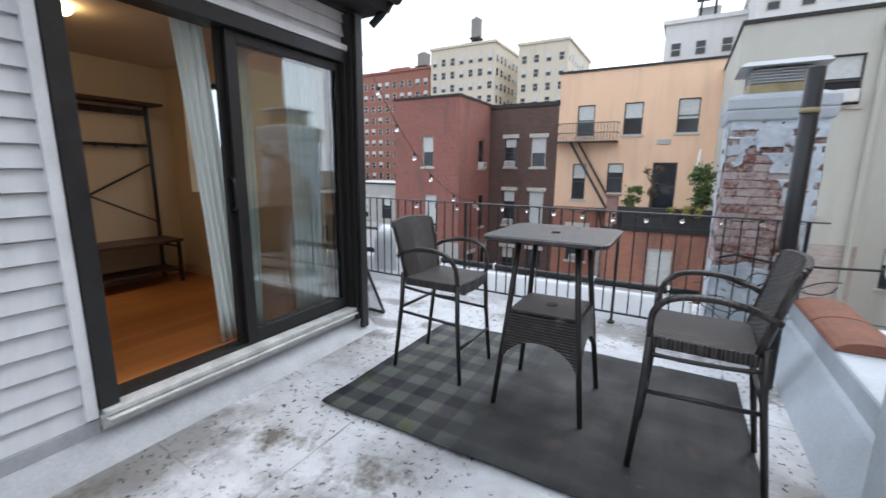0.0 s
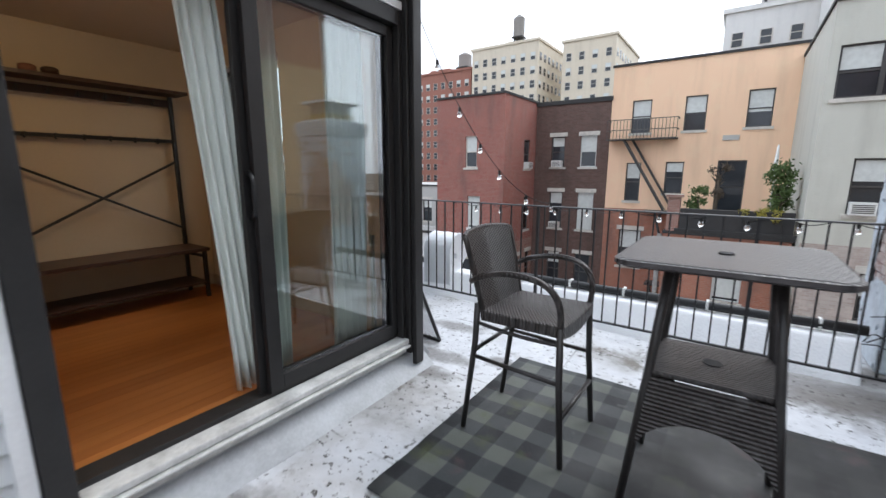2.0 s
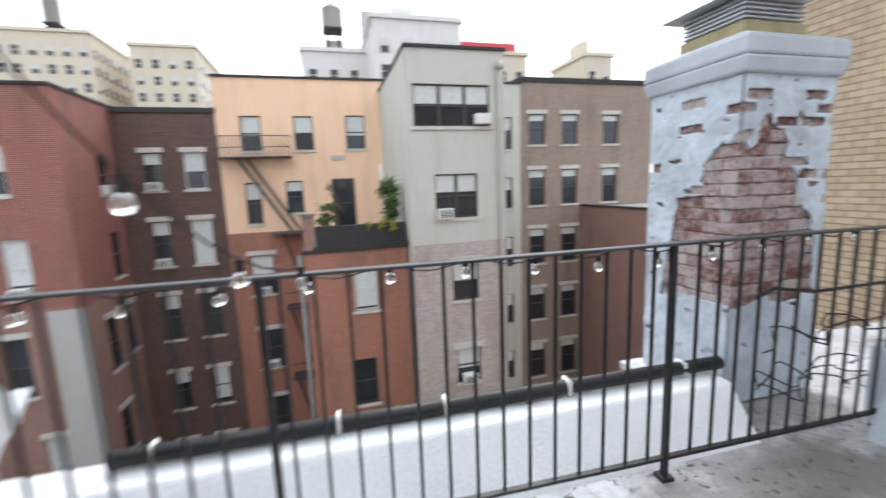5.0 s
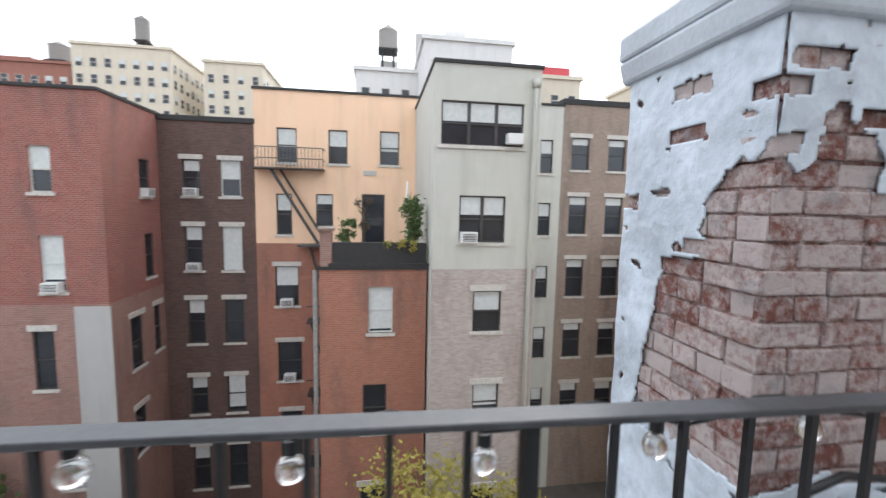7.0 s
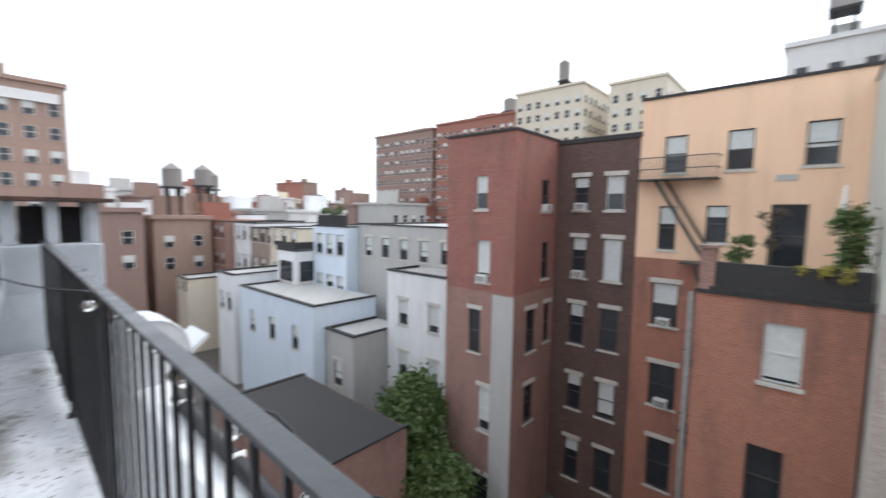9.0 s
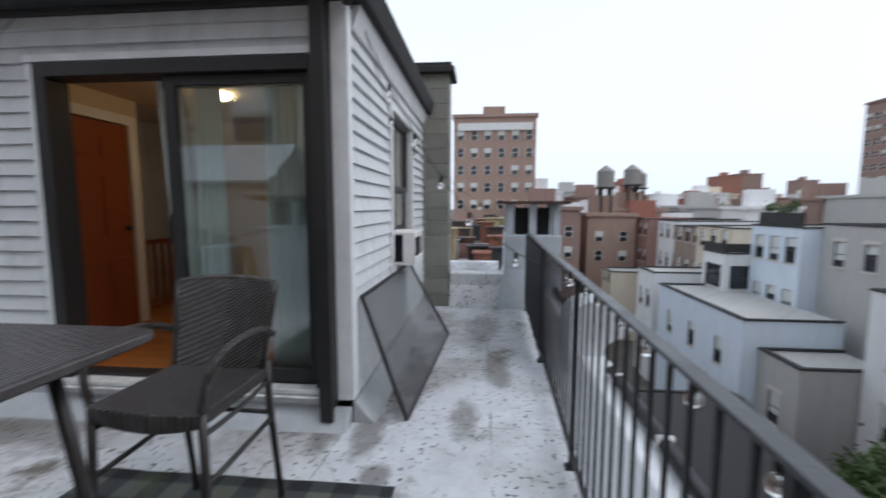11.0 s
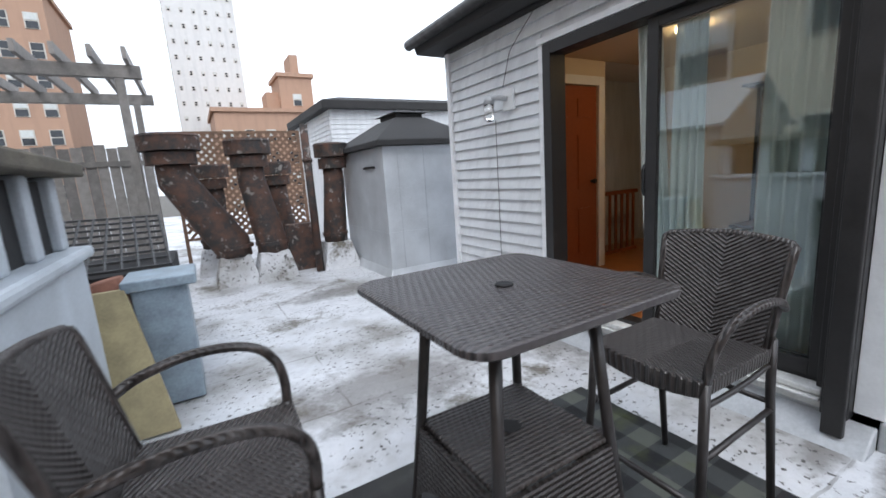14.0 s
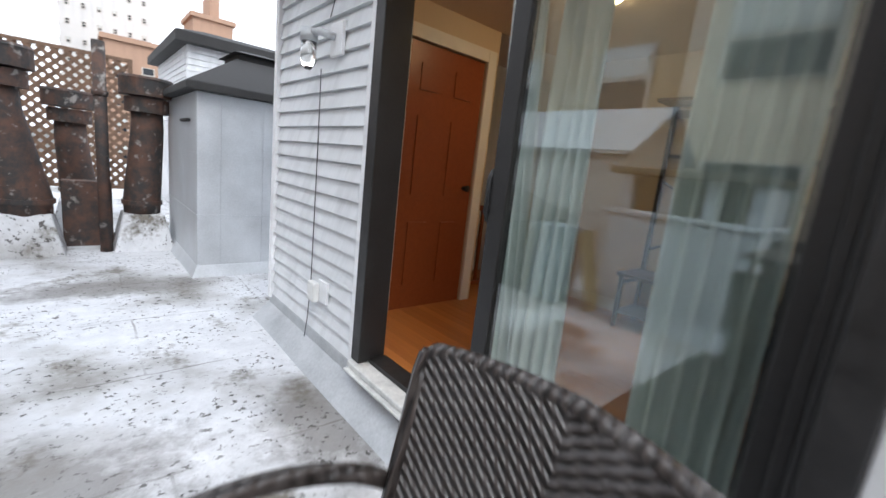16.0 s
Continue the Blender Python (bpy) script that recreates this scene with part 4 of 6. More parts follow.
def paint_coat(face, knots, seed):
    """A thick skin of old paint over the bricks, with a torn edge along knots (along the face, height) and gaps where single bricks show."""
    length, step = (CX1 - CX0 if face == "south" else CY1 - CY0), 0.008
    r = random.Random(seed)
    bald = {(k, c): r.random() < (0.27 if 13 < k < 24 else 0.06) for k in range(27) for c in range(-1, 5)}
    nu, nz = int(length / step) + 1, int(1.88 / step)
    vs, fs = [], []
    for j in range(nz + 1):
        for i in range(nu + 1):
            u, z = min(i * step, length), j * step
            out = 0.007 + 0.010 * noise.noise((u * 5, z * 5, seed)) + 0.003 * noise.noise((u * 22, z * 22, seed))
            vs.append((CX0 + u, CY0 - out, z) if face == "south" else (CX0 - out, CY0 + u, z))
    for j in range(nz):
        for i in range(nu):
            u, z = (i + 0.5) * step, (j + 0.5) * step
            wob = 0.13 * noise.noise((u * 6, z * 6, seed + 3)) + 0.05 * noise.noise((u * 14, z * 14, seed + 5)) + 0.025 * noise.noise((u * 25, z * 25, seed))
            row = int(z / 0.0718)
            uu = u + (0.1 if row % 2 else 0.0) + 0.02 * noise.noise((u * 18, z * 18, 7))
            du, dz = (uu % 0.205) / 0.205, (z + 0.01 * noise.noise((u * 20, z * 20, 2))) % 0.0718 / 0.0718
            gap = bald[(row, int(uu / 0.205))] and 0.1 < du < 0.9 and 0.14 < dz < 0.86
            flake = noise.noise((u * 11, z * 15, seed + 9)) > 0.52
            if (z + wob > bend(knots, u) and not gap and not flake) or (z + 0.4 * wob < 0.6 and not flake):
                q = j * (nu + 1) + i
                fs.append((q, q + 1, q + nu + 2, q + nu + 1))
    ob = MB().add(vs, fs).done("paint_coat", COAT, chimney, smooth=True)
    mod = ob.modifiers.new("thick", "SOLIDIFY")
    mod.thickness, mod.offset = 0.006, 0


paint_coat("west", [(0.0, 1.50), (0.14, 1.45), (0.22, 1.29), (0.29, 1.2), (0.37, 1.21), (0.385, 1.1), (0.46, 0.79), (0.50, 0.6), (0.51, -1.0), (0.7, -1.0)], 21)
paint_coat("south", [(0.0, 1.52), (0.2, 1.64), (0.32, 1.5), (0.45, 1.2), (0.58, 0.95), (0.62, 0.6), (0.7, 0.6)], 22)
MB().box(CX0 + 0.1, CX1 - 0.1, CY0 + 0.1, CY1 - 0.1, 2.09, 2.17).done("timber_base", YELW, chimney, bevel=0.005)
b = MB().box(CX0 + 0.14, CX1 - 0.14, CY0 + 0.14, CY1 - 0.14, 2.17, 2.30)
for i in range(5):
    z = 2.185 + i * 0.024
    b.box(CX0 + 0.11, CX1 - 0.11, CY0 + 0.11, CY1 - 0.11, z, z + 0.009)
b.done("louvre", GALV, chimney)
MB().frustum(CX0 + 0.02, CX1 - 0.02, CY0 + 0.02, CY1 - 0.02, 2.31, CX0 + 0.06, CX1 - 0.06, CY0 + 0.06, CY1 - 0.06, 2.35).done("hood", GALV, chimney)

flue = base("flue_pipe", 3.03, 0.5, 0)
tagged(flue, "tall black metal flue pipe with a strap", "flue pipe")
MB().tube([(3.055, 0.5, 0.0), (3.055, 0.5, 2.04)], 0.046, 14).done("pipe", PIPE, flue, smooth=True)
MB().tube([(3.055, 0.5, 1.78), (3.055, 0.5, 1.81)], 0.05, 14).tube([(3.055, 0.5, 0.9), (3.055, 0.5, 0.92)], 0.05, 14).done("strap", YELW, flue, smooth=True)

# tangled cables round the chimney foot
rnd = random.Random(4)
for i in range(6):
    p = Vector((2.55 + rnd.random() * 0.25, 1.35, 0.25 + rnd.random() * 0.4))
    pts = []
    for k in range(14):
        pts.append(p.copy())
        p += Vector((0.06 + 0.03 * math.sin(k + i), 0.05 * math.sin(k * 1.3 + i * 2), 0.045 * math.cos(k * 0.9 + i * 1.7)))
        p.z, p.y = max(0.02, min(p.z, 0.85)), min(max(p.y, 1.29), 1.50)
    tagged(MB().tube(pts, 0.0035 + 0.002 * rnd.random(), 6).done("cable", PIPE, smooth=True), "loose black cable tangled at the chimney foot", "cable", "cables at the chimney")
tagged(MB().tube([(2.78, 1.53, 0.68), (2.9, 1.53, 0.72), (3.2, 1.53, 0.67), (3.5, 1.5, 0.68), (3.9, 1.4, 0.72), (4.6, 1.3, 0.7)], 0.011, 6).done("cable", PIPE, smooth=True), "black cable strapped across the chimney", "cable", "cables at the chimney")
# string lights on the railing and from the eave
def string_light(path, every, drop=0.05):
    s = base("string_light", *path[0])
    tagged(s, "black cable of clear glass bulbs", "string light", "string lights")
    MB().tube(path, 0.003, 5).done("cable", PIPE, s)
    acc, last = 0.0, Vector(path[0])
    for p in path[1:]:
        p = Vector(p)
        acc += (p - last).length
        last = p
        if acc >= every:
            acc = 0.0
            MB().tube([p, p - Vector((0, 0, drop))], 0.011, 8).done("socket", BLACK, s)
            prof = [(0.008, 0), (0.016, -0.011), (0.02, -0.025), (0.016, -0.038), (0.004, -0.046)]
            MB().tube([p + Vector((0, 0, z - drop)) for r, z in prof], [r for r, z in prof], 12).done("bulb", BULB, s, smooth=True)
    return s


string_light([(-0.1 + 0.0 * i, 0.1, 2.5) if i == 0 else (-0.1 + 0.6 * i / 14, 0.1 + 1.16 * i / 14, 2.5 - 1.40 * (1 - (1 - i / 14) ** 1.9)) for i in range(15)], 0.27, 0.03)
rail_lights = string_light([(-0.6 + 3.9 * i / 84, 1.312 + 0.012 * math.sin(i), 1.048 + 0.016 * math.sin(i * 0.9)) for i in range(85)], 0.27, 0.02)
rail_lights.matrix_basis = SKEW @ rail_lights.matrix_basis
string_light([(-0.12, 0.09, 2.5), (-0.7, 0.12, 2.1), (-1.3, 0.2, 1.95), (-2.0, 0.4, 1.75), (-2.8, 0.8, 1.45), (-3.4, 1.1, 1.2), (-4.4, 1.2, 1.07)], 0.6, 0.03)

# vent hood beyond the railing
vent = base("roof_vent", -0.72, 1.72, 0.24)
tagged(vent, "silver metal gooseneck roof vent", "vent")
n = 14
prof = [(1.52, 0.02), (1.52, 0.46)] + [(1.73 - 0.21 * math.cos(math.pi * i / n), 0.46 + 0.21 * math.sin(math.pi * i / n)) for i in range(1, n)] + [(1.96, 0.40), (1.86, 0.36), (1.80, 0.30), (1.80, 0.02)]
N = len(prof)
b = MB().add([(-1.09, y, z) for y, z in prof] + [(-0.74, y, z) for y, z in prof], [(i, (i + 1) % N, N + (i + 1) % N, N + i) for i in range(N)] + [tuple(range(N)), tuple(range(2 * N - 1, N - 1, -1))])
b.done("hood", SILVER, vent, bevel=0.004)
for x in (-1.095, -0.92, -0.742):
    b = MB()
    for (y0, z0), (y1, z1) in zip(prof[:n + 1], prof[1:n + 2]):
        b.tube([(x, y0, z0), (x, y1, z1)], 0.008, 5)
    b.done("seam", SILVER, vent)
MB().hull8([(-1.09, 1.93, 0.42), (-0.74, 1.93, 0.42), (-0.74, 1.95, 0.40), (-1.09, 1.95, 0.40), (-1.09, 2.06, 0.52), (-0.74, 2.06, 0.52), (-0.74, 2.07, 0.50), (-1.09, 2.07, 0.50)]).done("lip", SILVER, vent)
MB().box(-0.742, -0.70, 1.60, 1.615, 0.40, 0.46).done("bracket", SILVER, vent)

# parapet with clay coping, at the right-hand edge
b = MB().box(3.28, 3.6, -0.93, 1.30, -0.06, 0.44).frustum(3.12, 3.3, -0.93, 1.2, -0.02, 3.26, 3.3, -0.93, 1.2, 0.30)
tagged(b.done("parapet", PAINTED, bevel=0.02), "white painted low parapet wall", "parapet", kind="structure")
cope = base("coping", 3.44, 0.3, 0.47)
tagged(cope, "terracotta clay coping on the parapet", "coping")
for i in range(1, 3):
    y0 = -0.36 + i * 0.52
    pts = [(3.44 + 0.17 * math.cos(math.pi * k / 8), 0.44 + 0.07 * math.sin(math.pi * k / 8)) for k in range(9)]
    b = MB().add([(x, y0, z) for x, z in pts] + [(x, y0 + 0.5, z) for x, z in pts], [(k, k + 1, 10 + k, 9 + k) for k in range(8)] + [tuple(range(9)), tuple(range(17, 8, -1)), (0, 9, 17, 8)])
    b.tube([(3.26, y0 + 0.49, 0.445)] + [(3.44 + 0.18 * math.cos(math.pi * k / 8), y0 + 0.49, 0.445 + 0.075 * math.sin(math.pi * k / 8)) for k in range(8, -1, -1)], 0.014, 6)
    b.done("tile", TERRA, cope, bevel=0.006)

# painted chimney block with arched flues
stack = base("chimney_stack", 3.5, -1.5, 0)
tagged(stack, "blue-grey painted chimney stack with arched openings and a slab", "chimney")
MB().box(3.08, 3.9, -2.35, -1.0, -0.05, 1.1).frustum(2.98, 3.95, -2.42, -0.94, -0.03, 3.08, 3.9, -2.35, -1.0, 0.16).done("body", PAINTED, stack, bevel=0.04)
MB().box(3.04, 3.95, -2.39, -0.96, 1.08, 1.14).done("ledge", PAINTED, stack, bevel=0.02)
b = MB()
for y in (-2.3, -1.9, -1.5, -1.14):
    b.box(3.12, 3.86, y, y + 0.12, 1.14, 1.5)
b.done("pier", PAINTED, stack, bevel=0.015)
# black box between the piers, painting the shade of the flue openings
MB().box(3.16, 3.8, -2.2, -1.1, 1.14, 1.48).done("flue", GAPSHADE, stack)
MB().box(3.02, 3.98, -2.42, -0.98, 1.5, 1.57).done("slab", plain("mossy_stone_slab", (0.12, 0.105, 0.08), 0.9, var=0.5, scale=6, bump=0.6, dist=0.01), stack, bevel=0.012)

# clutter beside the stack
box_ = base("metal_box", 2.82, -2.75, 0)
tagged(box_, "dented blue-grey galvanised metal box", "box")
MB().box(2.66, 2.96, -2.95, -2.62, 0.012, 0.80).box(2.60, 3.0, -3.0, -2.58, 0.80, 0.87).done("body", plain("blue_grey_sheet", (0.27, 0.33, 0.38), 0.5, 0.2, var=0.35, scale=7), box_, bevel=0.01)
pl = MB().hull8([(2.80, -2.30, 0.01), (3.04, -2.30, 0.01), (3.04, -2.26, 0.01), (2.80, -2.26, 0.01), (2.98, -2.62, 0.83), (3.22, -2.62, 0.83), (3.22, -2.58, 0.83), (2.98, -2.58, 0.83)])
tagged(pl.done("wooden_board", YELW, bevel=0.004), "yellowed wooden board leaning on the metal box", "board")
grate = base("metal_grate", 3.2, -3.4, 0)
tagged(grate, "black metal lattice panel lying at a slant on clutter", "grate")
b = MB()
p0, ux, uy = Vector((2.75, -3.05, 0.88)), Vector((0.75, 0.1, 0.02)), Vector((0.1, -1.2, 0.30))
for i in range(9):
    b.tube([p0 + ux * (i / 8), p0 + ux * (i / 8) + uy], 0.011, 5).tube([p0 + uy * (i / 8), p0 + uy * (i / 8) + ux], 0.011, 5)
b.done("bars", BLACK, grate)
# plain black box, added as the shade beneath the bars
MB().box(2.75, 3.6, -4.2, -3.1, 0.012, 0.84).done("crate", GAPSHADE, grate)
for k, (x, y, r) in enumerate(((3.08, -2.82, 0.13), (3.3, -2.9, 0.12))):
    ob = MB().tube([(x, y, 0.0), (x, y, 0.62), (x, y, 0.7), (x + 0.03, y, 0.86 - 0.1 * k)], [r * 0.9, r, r * 1.15, r * 0.8], 14).done("clay_pipe", TERRA, smooth=True)
    tagged(ob, "broken terracotta flue pipe standing on the deck", "clay pipe", "clay pipes")

# ---- things at the far end of the deck ----
bulk = base("bulkhead", -0.4, -5.6, 0)
tagged(bulk, "galvanised sheet roof bulkhead with a black hipped top", "bulkhead")
MB().box(-1.15, 0.32, -6.5, -4.75, -0.02, 1.80).frustum(-1.2, 0.38, -6.55, -4.69, -0.02, -1.15, 0.32, -6.5, -4.75, 0.12).done("body", GALV, bulk, bevel=0.01)
b = MB()
for z in (0.62, 1.22):
    b.box(-1.155, 0.325, -6.505, -4.745, z, z + 0.012)
for x in (-0.8, -0.3, 0.1):
    b.box(x, x + 0.01, -4.747, -4.742, 0.12, 1.8)
b.done("seam", GALV, bulk)
MB().box(-1.25, 0.42, -6.6, -4.65, 1.80, 1.87).frustum(-1.25, 0.42, -6.6, -4.65, 1.87, -0.65, -0.15, -5.95, -5.25, 2.24).box(-0.62, -0.18, -5.9, -5.3, 2.24, 2.31).frustum(-0.68, -0.12, -5.98, -5.22, 2.31, -0.5, -0.3, -5.7, -5.5, 2.38).done("hip_roof", ASPH, bulk, bevel=0.01)
MB().box(0.32, 0.35, -5.45, -5.05, 1.52, 1.55).done("bracket", BLACK, bulk)


def vent_pot(x, y, top, r, foot, rough=0):
    p = base("vent_pot", foot[0], foot[1], 0)
    tagged(p, "rusty sheet-metal flue with a flat drum cap", "flue", "rusty flues")
    MB().frustum(foot[0] - 0.3, foot[0] + 0.3, foot[1] - 0.3, foot[1] + 0.3, -0.02, foot[0] - 0.2, foot[0] + 0.2, foot[1] - 0.2, foot[1] + 0.2, 0.42).done("plinth", DECK, p, bevel=0.02)
    MB().tube([(foot[0], foot[1], 0.40), (foot[0], foot[1], 0.55), (x, y, top - 0.55), (x, y, top - 0.2)], [r * 0.95, r, r * 0.85, r * 0.8], 16).done("stem", RUST, p, smooth=True)
    b = MB().tube([(x, y, top - 0.36), (x, y, top - 0.2)], [r * 1.15, r * 1.15], 18).tube([(x, y, top - 0.18), (x, y, top)], [r * 1.4, r * 1.4], 20).tube([(x, y, top), (x, y, top + 0.03)], [r * 1.44, r * 1.36], 20)
    b.done("cap", RUST, p)
    MB().tube([(foot[0], foot[1], 0.52), (foot[0], foot[1], 0.57)], r * 1.08, 16).done("band", RUST, p)


vent_pot(2.72, -6.2, 2.1, 0.26, (2.15, -6.3))
vent_pot(1.78, -6.2, 2.02, 0.22, (1.62, -6.2))
vent_pot(0.55, -6.3, 1.95, 0.19, (0.62, -6.3))
vent_pot(2.25, -7.4, 1.75, 0.19, (2.35, -7.4))
vent_pot(1.25, -7.4, 1.75, 0.19, (1.2, -7.4))
tagged(MB().tube([(0.98, -6.1, -0.02), (0.98, -6.1, 2.25)], 0.06, 12).tube([(0.98, -6.1, 1.7), (0.98, -6.1, 1.75)], 0.075, 12).done("vent_pipe", RUST, smooth=True), "thin rusty vertical vent pipe", "pipe")
tagged(MB().box(0.9, 1.35, -6.6, -6.4, -0.02, 0.75).done("small_hood", RUST, bevel=0.01), "rusty square flue hood", "flue", "rusty flues")

shed = base("white_shed", -2.4, -9.5, 0)
tagged(shed, "white clapboard roof hut with a black eave", "hut")
b = MB().box(-6.5, -0.3, -12.5, -9.0, -0.1, 2.95)
for i in range(28):
    z = 0.05 + i * 0.103
    b.hull8([(-6.5, -9.0, z), (-0.3, -9.0, z), (-0.3, -8.975, z), (-6.5, -8.975, z), (-6.5, -9.0, z + 0.1), (-0.3, -9.0, z + 0.1), (-0.3, -8.99, z + 0.1), (-6.5, -8.99, z + 0.1)])
    b.hull8([(-0.3, -12.5, z), (-0.275, -12.5, z), (-0.275, -9, z), (-0.3, -9, z), (-0.3, -12.5, z + 0.1), (-0.29, -12.5, z + 0.1), (-0.29, -9, z + 0.1), (-0.3, -9, z + 0.1)])
b.done("wall", SIDING, shed)
MB().box(-6.7, -0.1, -12.7, -8.8, 2.95, 3.12).frustum(-6.7, -0.1, -12.7, -8.8, 3.12, -6.4, -0.6, -12.3, -9.2, 3.25).done("roof", ASPH, shed, bevel=0.01)

fence = base("board_fence", 4.2, -9.0, 0)
tagged(fence, "weathered grey board fence", "fence")
pk = None
for i in range(16):
    if pk is None:
        pk = MB().box(0, 0.155, -0.012, 0.012, 0.0, 2.3).done("board", GREYW, fence, m=pose(3.1, -9.0, -0.02))
    else:
        o = pk.copy()
        scene.collection.objects.link(o)
        o.matrix_basis = pose(3.1 + i * 0.165, -9.0 + 0.004 * (i % 3), -0.02 - 0.02 * (i % 4))
MB().box(3.1, 5.74, -8.985, -8.95, 1.9, 1.99).done("rail", GREYW, fence)
MB().box(3.1, 5.74, -8.985, -8.95, 0.5, 0.59).done("rail", GREYW, fence)
perg = base("pergola", 4.3, -8.2, 0)
tagged(perg, "weathered grey timber pergola", "pergola")
b = MB()
for x, y in ((3.15, -8.6), (5.6, -8.6), (3.15, -6.6), (5.6, -6.6)):
    b.box(x - 0.05, x + 0.05, y - 0.05, y + 0.05, -0.1, 2.95)
b.box(2.9, 5.9, -8.66, -8.54, 2.9, 3.06).box(2.9, 5.9, -6.66, -6.54, 2.9, 3.06)
b.done("frame", GREYW, perg, bevel=0.005)
for i in range(9):
    MB().box(3.0 + i * 0.34, 3.05 + i * 0.34, -9.0, -6.2, 3.06, 3.2).done("rafter", GREYW, perg)
LATW = plain("dark_lattice_wood", (0.17, 0.105, 0.07), 0.85, var=0.4, scale=7)
lat = base("lattice_panel", 1.5, -8.6, 0)
tagged(lat, "weathered brown diagonal lattice panel", "lattice")
slat = []
for k in range(-14, 15):
    for s in (1, -1):
        x0 = 1.6 + k * 0.14
        lo, hi = Vector((x0 - s * 0.95, -8.6 + 0.01 * s, 0.5)), Vector((x0 + s * 0.95, -8.6 + 0.01 * s, 2.4))
        t0, t1 = 0.0, 1.0
        for t in np.linspace(0, 1, 41):
            x = lo.x + (hi.x - lo.x) * t
            if 0.55 < x < 2.75:
                slat.append((k, s, t))
        ts = [t for (a, c, t) in slat if a == k and c == s]
        if len(ts) > 3:
            p, q = lo.lerp(hi, min(ts)), lo.lerp(hi, max(ts))
            w = Vector((0.018 * s, 0, -0.018))
            d = Vector((0, 0.008, 0))
            MB().hull8([p - w, p + w, p + w + d, p - w + d, q - w, q + w, q + w + d, q - w + d]).done("slat", LATW, lat)
MB().box(0.5, 0.56, -8.63, -8.57, -0.1, 2.45).box(2.74, 2.8, -8.63, -8.57, -0.1, 2.45).box(0.5, 2.8, -8.62, -8.58, 2.4, 2.45).box(0.5, 2.8, -8.62, -8.58, 0.45, 0.5).done("frame", LATW, lat)
b = MB().box(2.7, 9, -14, -9.6, -16, -0.1).box(-14, 9, -30, -9.5, -16, -0.12).box(3.65, 9, -9.6, 1.2, -16, -0.1)
tagged(b.done("roof_neighbour", [DECK]), "silver-white coated flat roofs of the neighbouring houses", "roof", kind="structure")

hut = base("gabled_hut", 6.4, -4.8, -0.1)
tagged(hut, "white clapboard gabled hut on the neighbouring roof", "hut")
MB().box(5.3, 7.6, -6.4, -3.4, -0.11, 1.95).hull8([(5.3, -6.4, 1.95), (7.6, -6.4, 1.95), (7.6, -3.4, 1.95), (5.3, -3.4, 1.95), (6.44, -6.4, 2.7), (6.46, -6.4, 2.7), (6.46, -3.4, 2.7), (6.44, -3.4, 2.7)]).done("wall", GREYS, hut)
b = MB()
for sx in (-1, 1):
    b.hull8([(6.45, -6.55, 2.72), (6.45, -3.25, 2.72), (6.45 + sx * 1.3, -3.25, 1.86), (6.45 + sx * 1.3, -6.55, 1.86), (6.45, -6.55, 2.78), (6.45, -3.25, 2.78), (6.45 + sx * 1.32, -3.25, 1.92), (6.45 + sx * 1.32, -6.55, 1.92)])
b.done("roof", GALV, hut)

# wall lamp, power outlet and cable on the house front
wl_ = base("wall_lamp", 0.05, -2.62, 1.95)
tagged(wl_, "jar-shaped glass wall lamp on a white mounting block", "lamp")
MB().box(0.01, 0.035, -2.56, -2.42, 1.90, 2.08).done("plate", TRIM, wl_, bevel=0.004)
MB().tube([(0.035, -2.5, 2.0), (0.1, -2.55, 2.02), (0.13, -2.62, 2.02)], 0.022, 10).tube([(0.13, -2.64, 2.04), (0.13, -2.64, 1.97)], 0.05, 14).done("arm", GALV, wl_, smooth=True)
MB().tube([(0.13, -2.64, 1.97), (0.13, -2.64, 1.86), (0.13, -2.64, 1.82)], [0.045, 0.045, 0.02], 14).done("jar", BULB, wl_, smooth=True)
outlet = base("power_outlet", 0.02, -2.5, 0.45)
tagged(outlet, "white weatherproof power outlet on the siding", "outlet")
MB().box(0.01, 0.03, -2.56, -2.44, 0.42, 0.56).done("plate", TRIM, outlet, bevel=0.003)
MB().box(0.03, 0.075, -2.63, -2.53, 0.41, 0.54).done("cover", ACM, outlet, bevel=0.012)
tagged(MB().tube([(0.03, -2.68, 1.85), (0.022, -2.69, 1.4), (0.024, -2.685, 0.9), (0.022, -2.69, 0.5), (0.035, -2.69, 0.25), (0.05, -2.69, 0.12)], 0.003, 6).done("extension_lead", PIPE, smooth=True), "thin dark cord running down the siding", "cord")
tagged(MB().tube([(0.03, -2.15, 2.60), (0.025, -2.3, 2.5), (0.03, -2.45, 2.38), (0.06, -2.52, 2.1)], 0.003, 6).done("lamp_wire", PIPE, smooth=True), "thin wire hanging from the eave to the lamp", "wire")


# ---- the houses across the yards ----
def facing(axis, at):
    """Maps (along, inwards, up) to the world for a wall that faces -y ('y') or +x ('x')."""
    if axis == "y":
        return Matrix(((1, 0, 0, 0), (0, 1, 0, at), (0, 0, 1, 0), (0, 0, 0, 1)))
    return Matrix(((0, -1, 0, at), (1, 0, 0, 0), (0, 0, 1, 0), (0, 0, 0, 1)))


